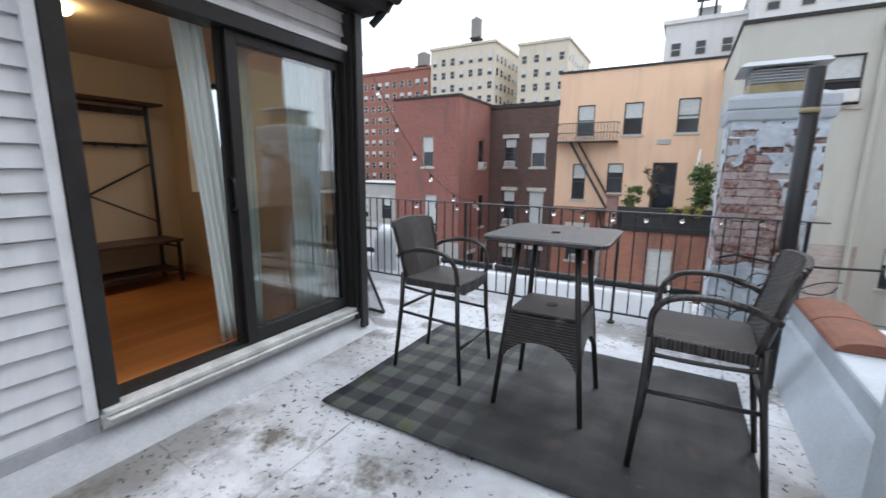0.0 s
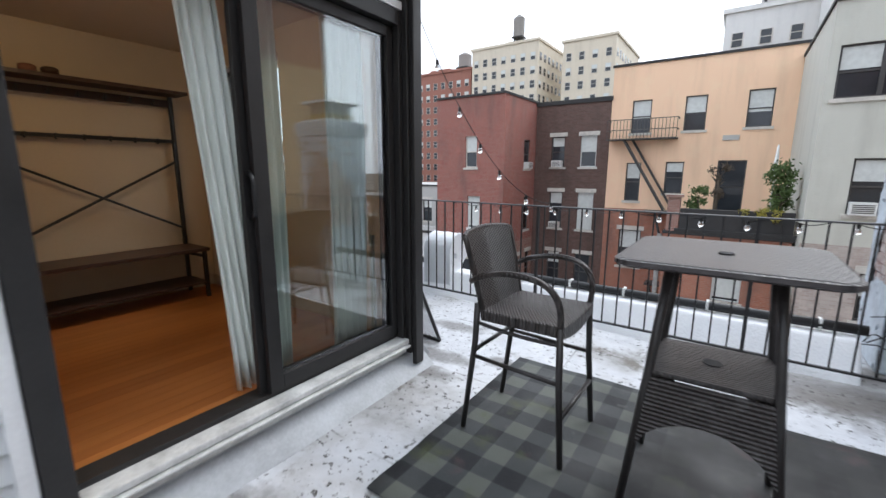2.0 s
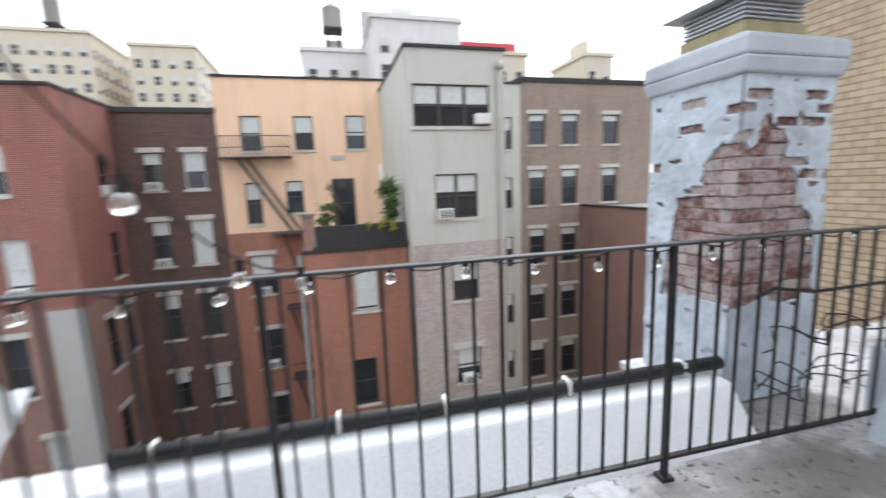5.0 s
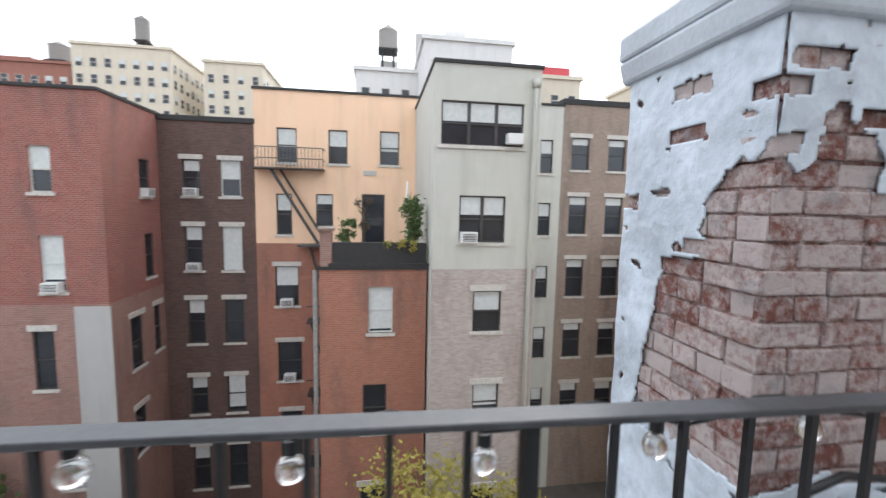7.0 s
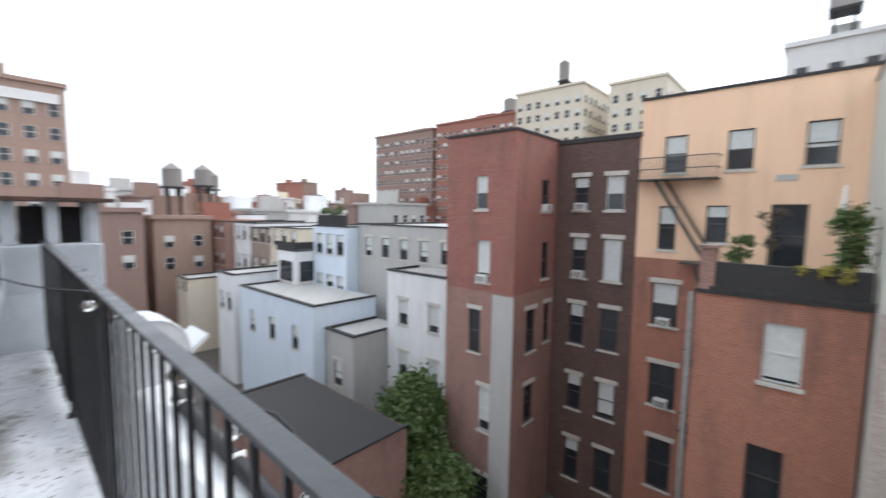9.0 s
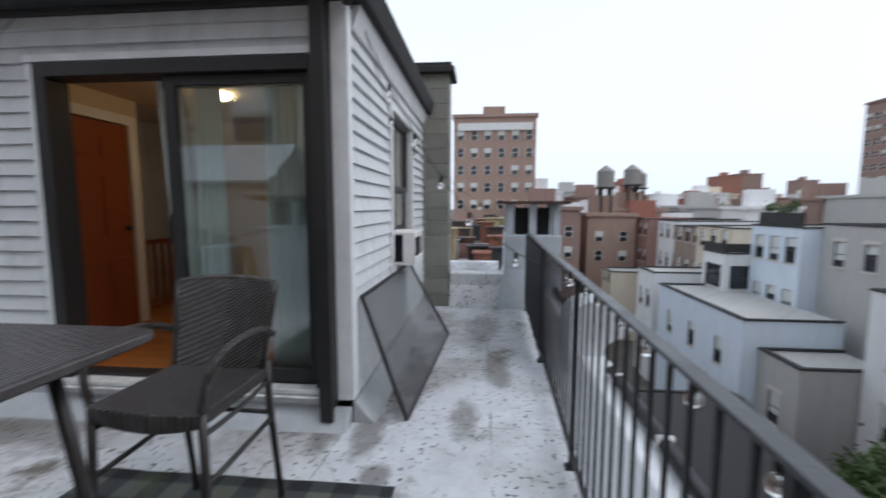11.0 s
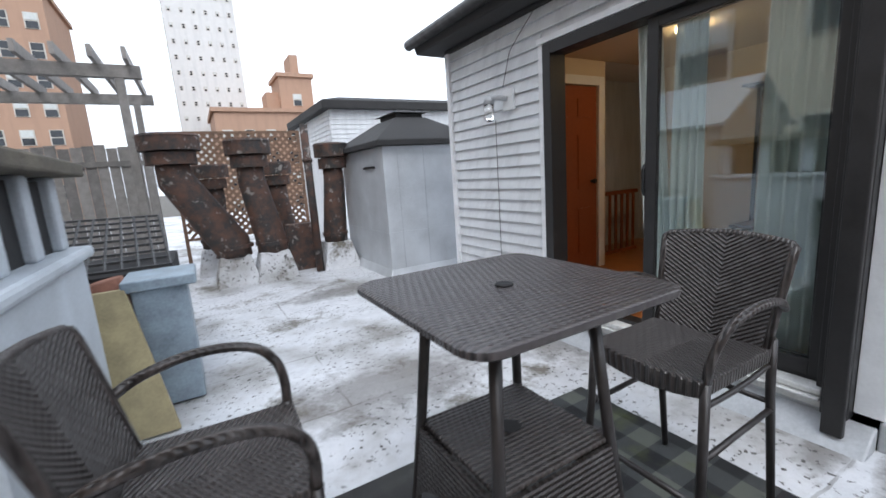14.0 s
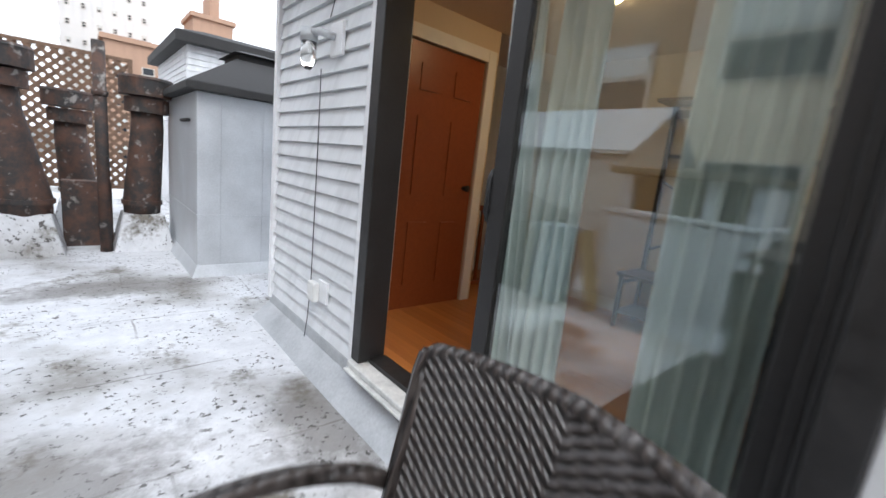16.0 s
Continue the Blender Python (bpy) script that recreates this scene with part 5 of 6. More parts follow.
def facade(parent, m, u0, u1, z0, z1, holes, mat, deep=0.16, name="wall"):
    us = sorted({u0, u1, *[v for h in holes for v in h[:2]]})
    zs = sorted({z0, z1, *[v for h in holes for v in h[2:4]]})
    b = MB()
    for a, c in zip(us, us[1:]):
        for d, e in zip(zs, zs[1:]):
            mu, mz = (a + c) / 2, (d + e) / 2
            if any(h[0] < mu < h[1] and h[2] < mz < h[3] for h in holes):
                continue
            b.add([m @ Vector(p) for p in ((a, 0, d), (c, 0, d), (c, 0, e), (a, 0, e))], [(0, 1, 2, 3)])
    for h in holes:
        a, c, d, e = h[:4]
        for p, q in (((a, d), (c, d)), ((c, d), (c, e)), ((c, e), (a, e)), ((a, e), (a, d))):
            b.add([m @ Vector(v) for v in ((p[0], 0, p[1]), (q[0], 0, q[1]), (q[0], deep, q[1]), (p[0], deep, p[1]))], [(0, 1, 2, 3)])
    return b.done(name, mat, parent)


def sash_window(parent, m, u0, u1, z0, z1, blind=0.0, lintel=True, unit=False, bars=1, frame_mat=None):
    """A double-hung window in its opening: frame, glass, blind, sill and lintel."""
    def slab(b, a, c, y0, y1, d, e, k=0):
        b.hull8([m @ Vector(p) for p in ((a, y0, d), (c, y0, d), (c, y1, d), (a, y1, d), (a, y0, e), (c, y0, e), (c, y1, e), (a, y1, e))], k)
    w = base("window", *(m @ Vector(((u0 + u1) / 2, 0.1, z0))))
    child(w, parent)
    b, t = MB(), 0.06
    for k in range(bars):
        a, c = u0 + (u1 - u0) * k / bars, u0 + (u1 - u0) * (k + 1) / bars
        slab(b, a, a + t, 0.08, 0.15, z0, z1)
        slab(b, c - t, c, 0.08, 0.15, z0, z1)
        slab(b, a + t, c - t, 0.08, 0.15, z1 - t, z1)
        slab(b, a + t, c - t, 0.08, 0.15, z0, z0 + t)
        slab(b, a + t, c - t, 0.085, 0.14, (z0 + z1) / 2 - 0.03, (z0 + z1) / 2 + 0.03)
    b.done("frame", frame_mat or FRAMEW, w)
    b = MB()
    slab(b, u0, u1, 0.13, 0.16, z0, z1)
    b.done("pane", PANE, w)
    if blind > 0:
        b = MB()
        slab(b, u0 + t, u1 - t, 0.115, 0.128, z1 - t - (z1 - z0 - 2 * t) * blind, z1 - t)
        b.done("blind", BLIND, w)
    b = MB()
    slab(b, u0 - 0.1, u1 + 0.1, -0.07, 0.1, z0 - 0.13, z0)
    if lintel:
        slab(b, u0 - 0.14, u1 + 0.14, -0.05, 0.06, z1, z1 + 0.24)
    b.done("sill", STONE, w)
    if unit:
        b = MB()
        uw = min(0.62, u1 - u0 - 0.05)
        uc = u0 + 0.05 if bars > 1 else (u0 + u1 - uw) / 2
        slab(b, uc, uc + uw, -0.28, 0.1, z0, z0 + 0.4)
        for i in range(5):
            slab(b, uc + 0.05, uc + uw - 0.05, -0.29, -0.28, z0 + 0.06 + i * 0.06, z0 + 0.09 + i * 0.06, 1)
        b.done("air_conditioner", [ACM, FRAMEW], w)


def house(name, label, x0, x1, y0, y1, z1, mat, front, side=(), z0=-16.0, edge=ASPH, coping=0.12, split=None):
    """A row house: front wall facing -y with real openings, a side wall facing +x, back, roof and coping."""
    h = base(name, (x0 + x1) / 2, y0, z0)
    tagged(h, label, "house", "houses across the yards")
    front, side = [tuple(w) for w in front], [tuple(w) for w in side]
    if split:
        zs, low = split
        facade(h, facing("y", y0), x0, x1, zs, z1, [w for w in front if w[2] >= zs], mat)
        facade(h, facing("y", y0), x0, x1, z0, zs, [w for w in front if w[2] < zs], low)
        facade(h, facing("x", x1), y0, y1, zs, z1, [w for w in side if w[2] >= zs], mat)
        facade(h, facing("x", x1), y0, y1, z0, zs, [w for w in side if w[2] < zs], low)
    else:
        facade(h, facing("y", y0), x0, x1, z0, z1, front, mat)
        facade(h, facing("x", x1), y0, y1, z0, z1, side, mat)
    b = MB().add([(x0, y0, z0), (x0, y1, z0), (x0, y1, z1), (x0, y0, z1), (x1, y1, z0), (x1, y1, z1)], [(0, 1, 2, 3), (1, 4, 5, 2)])
    b.done("wall", mat, h)
    MB().box(x0 - 0.06, x1 + 0.06, y0 - 0.08, y0 + 0.3, z1, z1 + coping).box(x1 - 0.2, x1 + 0.06, y0 + 0.3, y1, z1, z1 + coping).box(x0 - 0.06, x0 + 0.2, y0 + 0.3, y1, z1, z1 + coping).done("coping", edge, h)
    MB().box(x0 + 0.01, x1 - 0.01, y0 + 0.2, y1, z1 - 0.2, z1 - 0.05).done("roof", GREYS, h)
    for axis, at, ws in (("y", y0, front), ("x", x1, side)):
        for w in ws:
            opt = w[4] if len(w) > 4 else {}
            sash_window(h, facing(axis, at), *w[:4], **opt)
    return h


# dark brown brick house
dk = []
for r, (za, zb) in enumerate(((1.65, 3.5), (-2.2, 0.1), (-6.1, -3.75), (-10.0, -7.95), (-14.3, -11.85))):
    dk.append((-8.02, -7.18, za, zb, {"unit": r < 2, "blind": 0.3}))
    dk.append((-6.2, -5.25, za, zb, {"blind": (0.5, 1.0, 0.0, 0.9, 0.0)[r], "frame_mat": BLIND if r in (0, 1) else None}))
house("brown_house", "dark brown brick row house with pale stone lintels", -9.1, -4.55, 23.95, 34, 5.4, BROWNB, dk, coping=0.25)
# yellow house
ye = [(-3.42, -2.43, 3.5, 5.28, {"blind": 0.55, "lintel": False}), (-0.82, 0.17, 3.52, 5.28, {"blind": 0.5, "lintel": False}), (1.88, 2.91, 3.55, 5.33, {"blind": 0.6, "lintel": False}),
      (-3.5, -2.72, -0.28, 1.87, {"blind": 0.4, "lintel": False}), (-1.48, -0.6, 0.2, 1.9, {"blind": 0.3, "lintel": False}), (0.92, 2.15, -0.75, 1.95, {"lintel": False}),
      (-3.62, -2.42, -4.15, -1.98, {"unit": True, "blind": 0.5}), (-3.55, -2.3, -8.35, -6.15, {"unit": True}), (-3.44, -2.33, -12.75, -10.1, {})]
yel = house("yellow_house", "pale yellow stuccoed row house over orange brick", -4.54, 10.0, 23.93, 34, 7.15, YELLOW, ye, split=(-0.75, ORANGEB))
# fire escape on the yellow house
fe = base("fire_escape", -2.9, 23.6, 3.2)
tagged(fe, "dark iron fire escape balcony with a steep ladder", "fire escape")
b = MB().box(-4.5, -1.0, 23.0, 23.92, 3.1, 3.16)
for z in (3.6, 4.15):
    b.box(-4.5, -1.0, 23.0, 23.03, z, z + 0.04).box(-4.5, -4.46, 23.0, 23.92, z, z + 0.04).box(-1.04, -1.0, 23.0, 23.92, z, z + 0.04)
b.done("balcony", FRAMEW, fe)
for i in range(21):
    MB().box(-4.5 + i * 0.174, -4.475 + i * 0.174, 23.0, 23.02, 3.16, 4.17).done("bar", FRAMEW, fe)
MB().tube([(-3.6, 23.3, 3.1), (-1.3, 23.3, -0.7)], 0.09, 6).tube([(-3.2, 23.6, 3.1), (-0.9, 23.6, -0.7)], 0.07, 6).box(-2.3, 0.3, 22.9, 23.92, -0.85, -0.75).done("ladder", FRAMEW, fe)
for k, z in enumerate((-4.9, -8.9, -12.9)):
    MB().box(-1.9, -0.4, 22.9, 23.92, z, z + 0.08).box(-1.9, -0.4, 22.9, 22.94, z + 0.9, z + 0.95).tube([(-1.7, 23.2, z + 4.0), (-0.6, 23.2, z)], 0.07, 6).done("landing", FRAMEW, fe)
tagged(MB().tube([(-0.62, 17.3, -16), (-0.62, 17.3, -1.2)], 0.1, 8).done("drainpipe", GREYW, smooth=True), "grey drainpipe beside the brick extension", "pipe", "drainpipes")
tagged(MB().box(1.0, 1.7, 23.88, 23.94, 2.95, 3.2).done("wall_vent", GREYS), "small louvred vent in the yellow wall", "vent")
# orange brick extension with its terrace
house("brick_extension", "orange-red brick rear extension under a roof terrace", -0.45, 3.72, 17.2, 23.9, -1.15, ORANGEB,
      [(1.42, 2.38, -3.72, -1.85, {"blind": 0.95, "frame_mat": BLIND, "lintel": False}), (1.2, 2.15, -7.9, -5.85, {"lintel": False}), (1.1, 2.1, -12.2, -10.2, {})])
pb = base("planter_box", 1.9, 17.4, -1.0)
tagged(pb, "black terrace planter wall with dry and green plants", "planter")
MB().box(0.05, 3.7, 17.22, 17.5, -1.03, -0.1).box(-0.1, 3.8, 17.1, 17.2, -1.03, -0.9).done("box", ASPH, pb, bevel=0.01)
MB().box(-0.42, 0.02, 17.2, 17.65, -1.03, 0.35).box(-0.5, 0.1, 17.12, 17.73, 0.35, 0.45).done("pier", REDLOW, pb)


def leaves(parent, name, centre, size, count, leaf, mat, seed):
    """A ragged crown of small leaves, gathered in clumps with gaps between."""
    r = random.Random(seed)
    clumps = []
    for i in range(max(6, count // 60)):
        a, h, d = r.random() * 6.283, r.random() * 2 - 1, r.random() ** 0.5
        clumps.append(Vector((math.cos(a) * d * size[0] * math.sqrt(max(0, 1 - h * h * 0.7)), math.sin(a) * d * size[1] * math.sqrt(max(0, 1 - h * h * 0.7)), h * size[2])))
    b = MB()
    for i in range(count):
        c = clumps[i % len(clumps)]
        p = Vector(centre) + c + Vector((r.gauss(0, 1), r.gauss(0, 1), r.gauss(0, 1))) * (0.17 * sum(size) / 3)
        u = Vector((r.gauss(0, 1), r.gauss(0, 1), r.gauss(0, 1))).normalized() * leaf * (0.6 + 0.8 * r.random())
        v = u.orthogonal().normalized() * leaf * 0.5
        b.add([p - u, p + v, p + u, p - v], [(0, 1, 2, 3)])
    ob = b.done(name, mat, parent)
    return tagged(ob, kind="stuff")


def bush(name, label, centre, size, count, leaf, mat, seed, trunk):
    t = base(name, centre[0], centre[1], trunk)
    tagged(t, label, "plant" if size[2] < 2 else "tree")
    b = MB().tube([(centre[0], centre[1], trunk), (centre[0] + 0.1 * size[0], centre[1], centre[2] - size[2] * 0.3), (centre[0], centre[1], centre[2] + size[2] * 0.5)], [0.09 * size[2] + 0.02, 0.05 * size[2] + 0.015, 0.01], 8)
    rr = random.Random(seed)
    for i in range(6):
        a = i * 1.05 + rr.random()
        b.tube([(centre[0], centre[1], centre[2] - size[2] * (0.4 - 0.1 * i)), (centre[0] + math.cos(a) * size[0] * 0.7, centre[1] + math.sin(a) * size[1] * 0.7, centre[2] + size[2] * (0.1 * i - 0.1))], [0.03 * size[2] + 0.01, 0.006], 6)
    b.done("trunk", BARK, t, smooth=True)
    leaves(t, "crown", centre, size, count, leaf, mat, seed)


bush("potted_shrub", "tall green shrub on the roof terrace", (3.2, 17.9, 0.55), (0.5, 0.4, 1.05), 1400, 0.08, LEAF, 1, -1.1)
bush("terrace_plant", "green plant on the roof terrace", (0.55, 18.2, 0.2), (0.4, 0.4, 0.5), 600, 0.07, LEAF, 2, -1.1)
bush("terrace_plant", "dry straw-coloured plant over the planter edge", (2.8, 17.3, -0.3), (0.8, 0.3, 0.22), 700, 0.06, LEAFY, 3, -0.6)
bush("terrace_plant", "brown dry shrub against the yellow wall", (1.05, 22.5, 1.0), (0.45, 0.4, 0.9), 500, 0.07, BARK, 4, -1.1)
tagged(MB().tube([(3.0, 18.6, -1.1), (3.0, 18.6, 2.2)], [0.03, 0.02], 8).tube([(3.0, 18.6, 1.0), (3.0, 18.6, 2.4)], [0.12, 0.03], 10).done("umbrella", ACM, smooth=True), "closed white parasol on the terrace", "parasol")
tagged(MB().box(1.0, 2.6, 18.2, 18.9, -0.4, -0.34).box(1.05, 1.12, 18.3, 18.4, -1.1, -0.4).box(2.45, 2.52, 18.3, 18.4, -1.1, -0.4).box(1.05, 1.12, 18.7, 18.8, -1.1, -0.4).box(2.45, 2.52, 18.7, 18.8, -1.1, -0.4).done("terrace_table", FRAMEW), "dark table on the roof terrace", "table")
# sage house
house("sage_house", "sage-grey stuccoed house over whitewashed brick", 3.80, 7.85, 16.2, 34, 6.55, SAGE,
      [(4.05, 7.2, 3.65, 5.25, {"bars": 3, "blind": 0.45, "lintel": False}), (4.8, 6.6, 0.03, 1.8, {"bars": 2, "blind": 0.4, "unit": True, "lintel": False}),
       (5.42, 6.55, -3.45, -1.85, {"blind": 0.5}), (5.5, 6.57, -7.15, -5.6, {"unit": True, "blind": 0.6}), (5.3, 6.5, -12, -10, {})], split=(-1.0, WASHB))
tagged(MB().box(6.5, 7.1, 15.88, 16.2, 3.72, 4.12).done("air_conditioner", ACM, bevel=0.03), "white air conditioner in the wide upper window", "air conditioner")
tagged(MB().tube([(7.6, 16.1, -16), (7.6, 16.1, 5.7), (7.6, 16.12, 5.9)], 0.085, 8).box(7.47, 7.73, 15.98, 16.2, 5.85, 6.15).done("drainpipe", SAGE, smooth=True), "painted drainpipe on the sage house", "pipe", "drainpipes")
gr = [(11.0, 11.75, z, z + 1.9, {"blind": 0.4, "lintel": False}) for z in (3.4, -0.2, -3.9, -7.6, -11.4)]
house("sage_wing", "sage-grey recessed wing of the row", 10.02, 12.3, 23.95, 34, 7.2, SAGE, gr)
br = []
for za, zb in ((3.65, 5.5), (-0.1, 2.12), (-3.85, -1.6), (-7.6, -5.5), (-11.6, -9.3)):
    for u in (12.9, 15.2, 18.2):
        br.append((u, u + 1.1, za, zb, {"blind": 0.2}))
house("grey_brown_house", "grey-brown brick row house with stone lintels", 12.32, 22.0, 23.97, 34, 7.35, GREYBR, br, coping=0.3)
house("grey_brown_ell", "low brown brick rear wing", 16.6, 24.0, 17.5, 23.9, -0.3, REDLOW, [(17.2, 18.2, -3.4, -1.5, {}), (19.4, 20.4, -3.4, -1.5, {}), (17.2, 18.2, -7.2, -5.4, {})])
# red house with its blind side
rs = [(22.2, 23.1, 1.55, 3.3, {"unit": True, "lintel": False}), (22.4, 23.2, -2.3, -0.2, {"lintel": False}), (20.9, 21.9, -6.3, -3.9, {}), (22.9, 23.6, -6.1, -3.8, {}), (20.9, 21.9, -10.4, -8.2, {})]
house("red_house", "tall red brick house with sparse windows", -13.75, -9.12, 19.5, 30, 5.62, RED,
      [(-11.68, -10.9, 1.6, 3.42, {"blind": 0.5, "lintel": False, "frame_mat": STONE}), (-11.5, -10.65, -2.38, -0.1, {"unit": True, "blind": 0.8, "lintel": False, "frame_mat": BLIND}), (-12.0, -11.22, -6.45, -3.98, {}), (-11.25, -10.45, -10.85, -8.3, {"blind": 0.8, "frame_mat": BLIND}), (-11.9, -10.3, -15.2, -13.5, {})],
      rs, split=(-2.9, REDLOW))
tagged(MB().box(-10.4, -9.06, 19.44, 19.5, -16, -3.0).done("render_patch", GREYS), "grey cement render strip at the brick corner", "render", kind="structure")


def row_windows(x0, x1, n, levels, h=1.7, w=0.95, **opt):
    out = []
    for k in range(n):
        u = x0 + (x1 - x0) * (k + 0.5) / n
        out += [(u - w / 2, u + w / 2, z, z + h, {"blind": 0.35 + 0.2 * ((k * 7 + int(z * 3)) % 3), **opt}) for z in levels]
    return out


house("white_house", "white stuccoed house with paired windows", -21.5, -13.8, 21.6, 24.8, -3.0, WHITES, row_windows(-21.3, -15.2, 2, (-6.9, -10.8, -14.6), 1.9, 1.0, frame_mat=BLIND))
house("grey_house", "pale grey stuccoed row house", -29.4, -13.8, 24.85, 36, 0.2, GREYS, row_windows(-29.1, -17.4, 5, (-2.6,), 1.7, 0.9))
house("red_bay_house", "red brick row house with a roof garden", -17.3, -13.82, 24.83, 24.845, 0.3, RED, [(-16.6, -15.4, -2.5, -0.7, {})])
house("blue_house", "pale blue stuccoed house with roof terrace", -35.0, -29.45, 23.5, 36, -0.1, BLUES, row_windows(-34.8, -29.6, 3, (-2.7, -6.6, -10.6), 1.9, 1.1, lintel=False))
house("blue_wing", "pale blue lower rear wing", -38.0, -25.2, 17.5, 23.45, -5.8, BLUES, row_windows(-37.5, -26, 3, (-9.6,), 1.9, 1.0, lintel=False))
house("stone_wing", "grey stone rear wing with a flat roof", -25.1, -21.6, 18.5, 23.4, -7.6, GREYS, row_windows(-25, -22, 1, (-11.6,), 1.9, 1.0))
house("bay_wing", "white stuccoed bay with dark corner windows and a terrace", -38.5, -35.05, 21.5, 27, -2.6, WHITES, [(-38.1, -35.5, -5.6, -3.6, {"bars": 2, "lintel": False})], [(22.0, 25.5, -5.6, -3.6, {"bars": 2, "lintel": False})])
tagged(MB().box(-38.5, -35.05, 21.45, 21.5, -2.45, -1.7).box(-35.1, -35.04, 21.5, 27, -2.45, -1.7).done("terrace_rail", ASPH), "black terrace balustrade on the white bay", "balustrade")
mats = [CREAM, GREYBR, WHITES, REDLOW, CREAM, WHITES, FARDULL, WHITES, GREYS, REDLOW]
for i in range(10):
    x1 = -38.6 - i * 6.6
    z = (-0.6, -0.9, -0.4, -0.3, -1.0, 0.5, -0.2, 0.9, -0.5, 0.3)[i]
    house("row_house", "distant row house rear with regular windows", x1 - 6.5, x1, 24.0 + (i % 3) * 0.6, 36, z, mats[i], row_windows(x1 - 6.3, x1 - 0.3, 3, (-2.6, -6.4), 1.8, 1.0, lintel=False) if i < 5 else [])
    if i % 2 == 0:
        house("rear_wing", "low rear wing behind the row houses", x1 - 5.0, x1 - 1.0, 17.5, 23.9, -5.0 - (i % 3), mats[(i + 2) % 10], row_windows(x1 - 4.8, x1 - 1.2, 2, (-8.6,), 1.8, 1.0, lintel=False) if i < 5 else [])
tagged(MB().box(-34.5, -30.2, 23.7, 24.2, 0.0, 1.0).done("roof_planter", ASPH), "black planter box on a distant roof", "planter")
bush("roof_shrub", "green shrubs in a roof planter", (-32.3, 24.0, 1.3), (1.9, 0.4, 0.45), 700, 0.09, LEAF, 11, 1.5)
bush("roof_shrub", "green shrubs on a roof terrace", (-15.6, 25.6, 1.1), (1.3, 0.6, 0.7), 900, 0.1, LEAF, 12, 0.3)
tagged(MB().box(-16.8, -14.2, 25.0, 25.4, 0.4, 0.95).done("roof_planter", ASPH), "black planter box on a distant roof", "planter")
house("low_roof", "low tarred brick extension in the yard", -24, -13.4, 10.2, 16.0, -10.2, REDLOW, [])
tagged(MB().box(-23.8, -13.6, 10.5, 15.9, -10.3, -10.18).done("tar_roof", ASPH), "dark tarred flat roof in the yard", "roof", kind="structure")
for cx, cy, cz, s, n_, sd, mt in ((-15.2, 18.2, -9.8, (2.0, 1.7, 2.6), 8000, 5, LEAF), (-12.4, 17.4, -12.6, (2.6, 1.6, 1.9), 6500, 6, LEAF), (3.4, 13.2, -8.6, (2.4, 1.6, 1.9), 2600, 7, LEAFY), (6.2, 13.6, -9.8, (1.6, 1.4, 1.6), 1500, 8, LEAFY)):
    bush("yard_tree", "leafy yard tree seen from above" if mt is LEAF else "thin yellow-leaved autumn tree in the yard", (cx, cy, cz - (1.7 if mt is LEAF else 0)), s, n_, 0.17 if mt is LEAF else 0.10, mt, sd, -16)

# tan brick wall of the next building
nb = base("tan_building", 9.0, 3.5, -16)
tagged(nb, "tall tan brick building with red brick above", "building")
MB().box(6.1, 14, -1.0, 4.5, -16, 3.6).done("wall", TANB, nb)
MB().box(6.1, 14, -1.0, 4.5, 3.6, 9.5).done("upper_wall", REDLOW, nb)
vp = base("vent_stack", 4.9, 2.0, -0.06)
tagged(vp, "pale grey round vent stack on the next roof", "vent")
MB().box(4.6, 6.1, -1.0, 2.4, -16, -0.06).done("foot", DECK, vp)
MB().tube([(4.75, 1.75, -0.06), (4.75, 1.75, 0.95)], 0.11, 12).tube([(4.75, 1.75, 0.93), (4.75, 1.75, 1.0)], 0.13, 12).done("stack", PAINTED, vp, smooth=True)


# ---- the far city ----
def tower(name, label, x0, x1, y0, y1, z1, mat, step=2.9, wid=1.2, hi=1.6, sides="y", gap=2.3, z0=-16.0):
    """A tall block: wall, parapet, and its windows as glass set in raised frames on the faces that show."""
    t = base(name, (x0 + x1) / 2, (y0 + y1) / 2, z0)
    tagged(t, label, "building", "far buildings")
    MB().box(x0, x1, y0, y1, z0, z1).box(x0 - 0.3, x1 + 0.3, y0 - 0.3, y1 + 0.3, z1, z1 + 0.5).box(x0 + (x1 - x0) * 0.3, x0 + (x1 - x0) * 0.55, (y0 + y1) / 2 - 2, (y0 + y1) / 2 + 2, z1 + 0.5, z1 + 3.2).done("wall", mat, t)
    b = MB()
    r = random.Random(int(abs(x0) * 7 + z1))
    for face in sides:
        lo, up = (x0, x1) if face in "yY" else (y0, y1)
        n = max(1, int((up - lo) / gap))
        for k in range(n):
            u = lo + (up - lo) * (k + 0.5) / n
            z = z1 - 3.0
            while z > max(z0, -6):
                for w, h, d, kk in ((wid, hi, 0.06, 0), (wid - 0.24, hi / 2 - 0.12, 0.10, 1), (wid - 0.24, hi / 2 - 0.12, 0.10, 2 if r.random() < 0.45 else 1)):
                    zz = z if kk == 0 else (z - hi / 4 if kk == 1 and d else z + hi / 4)
                    if kk != 0 and (w, h) and b.k and b.k[-1] != 0:
                        zz = z + hi / 4
                    a, c, e, f = u - w / 2, u + w / 2, zz - h / 2, zz + h / 2
                    if face == "y":
                        b.box(a, c, y0 - d, y0 + 0.02, e, f, kk)
                    elif face == "Y":
                        b.box(a, c, y1 - 0.02, y1 + d, e, f, kk)
                    elif face == "x":
                        b.box(x1 - 0.02, x1 + d, a, c, e, f, kk)
                    else:
                        b.box(x0 - d, x0 + 0.02, a, c, e, f, kk)
                z -= step
    tagged(b.done("windows", [STONE, PANE, BLIND], t), kind="stuff")
    return t


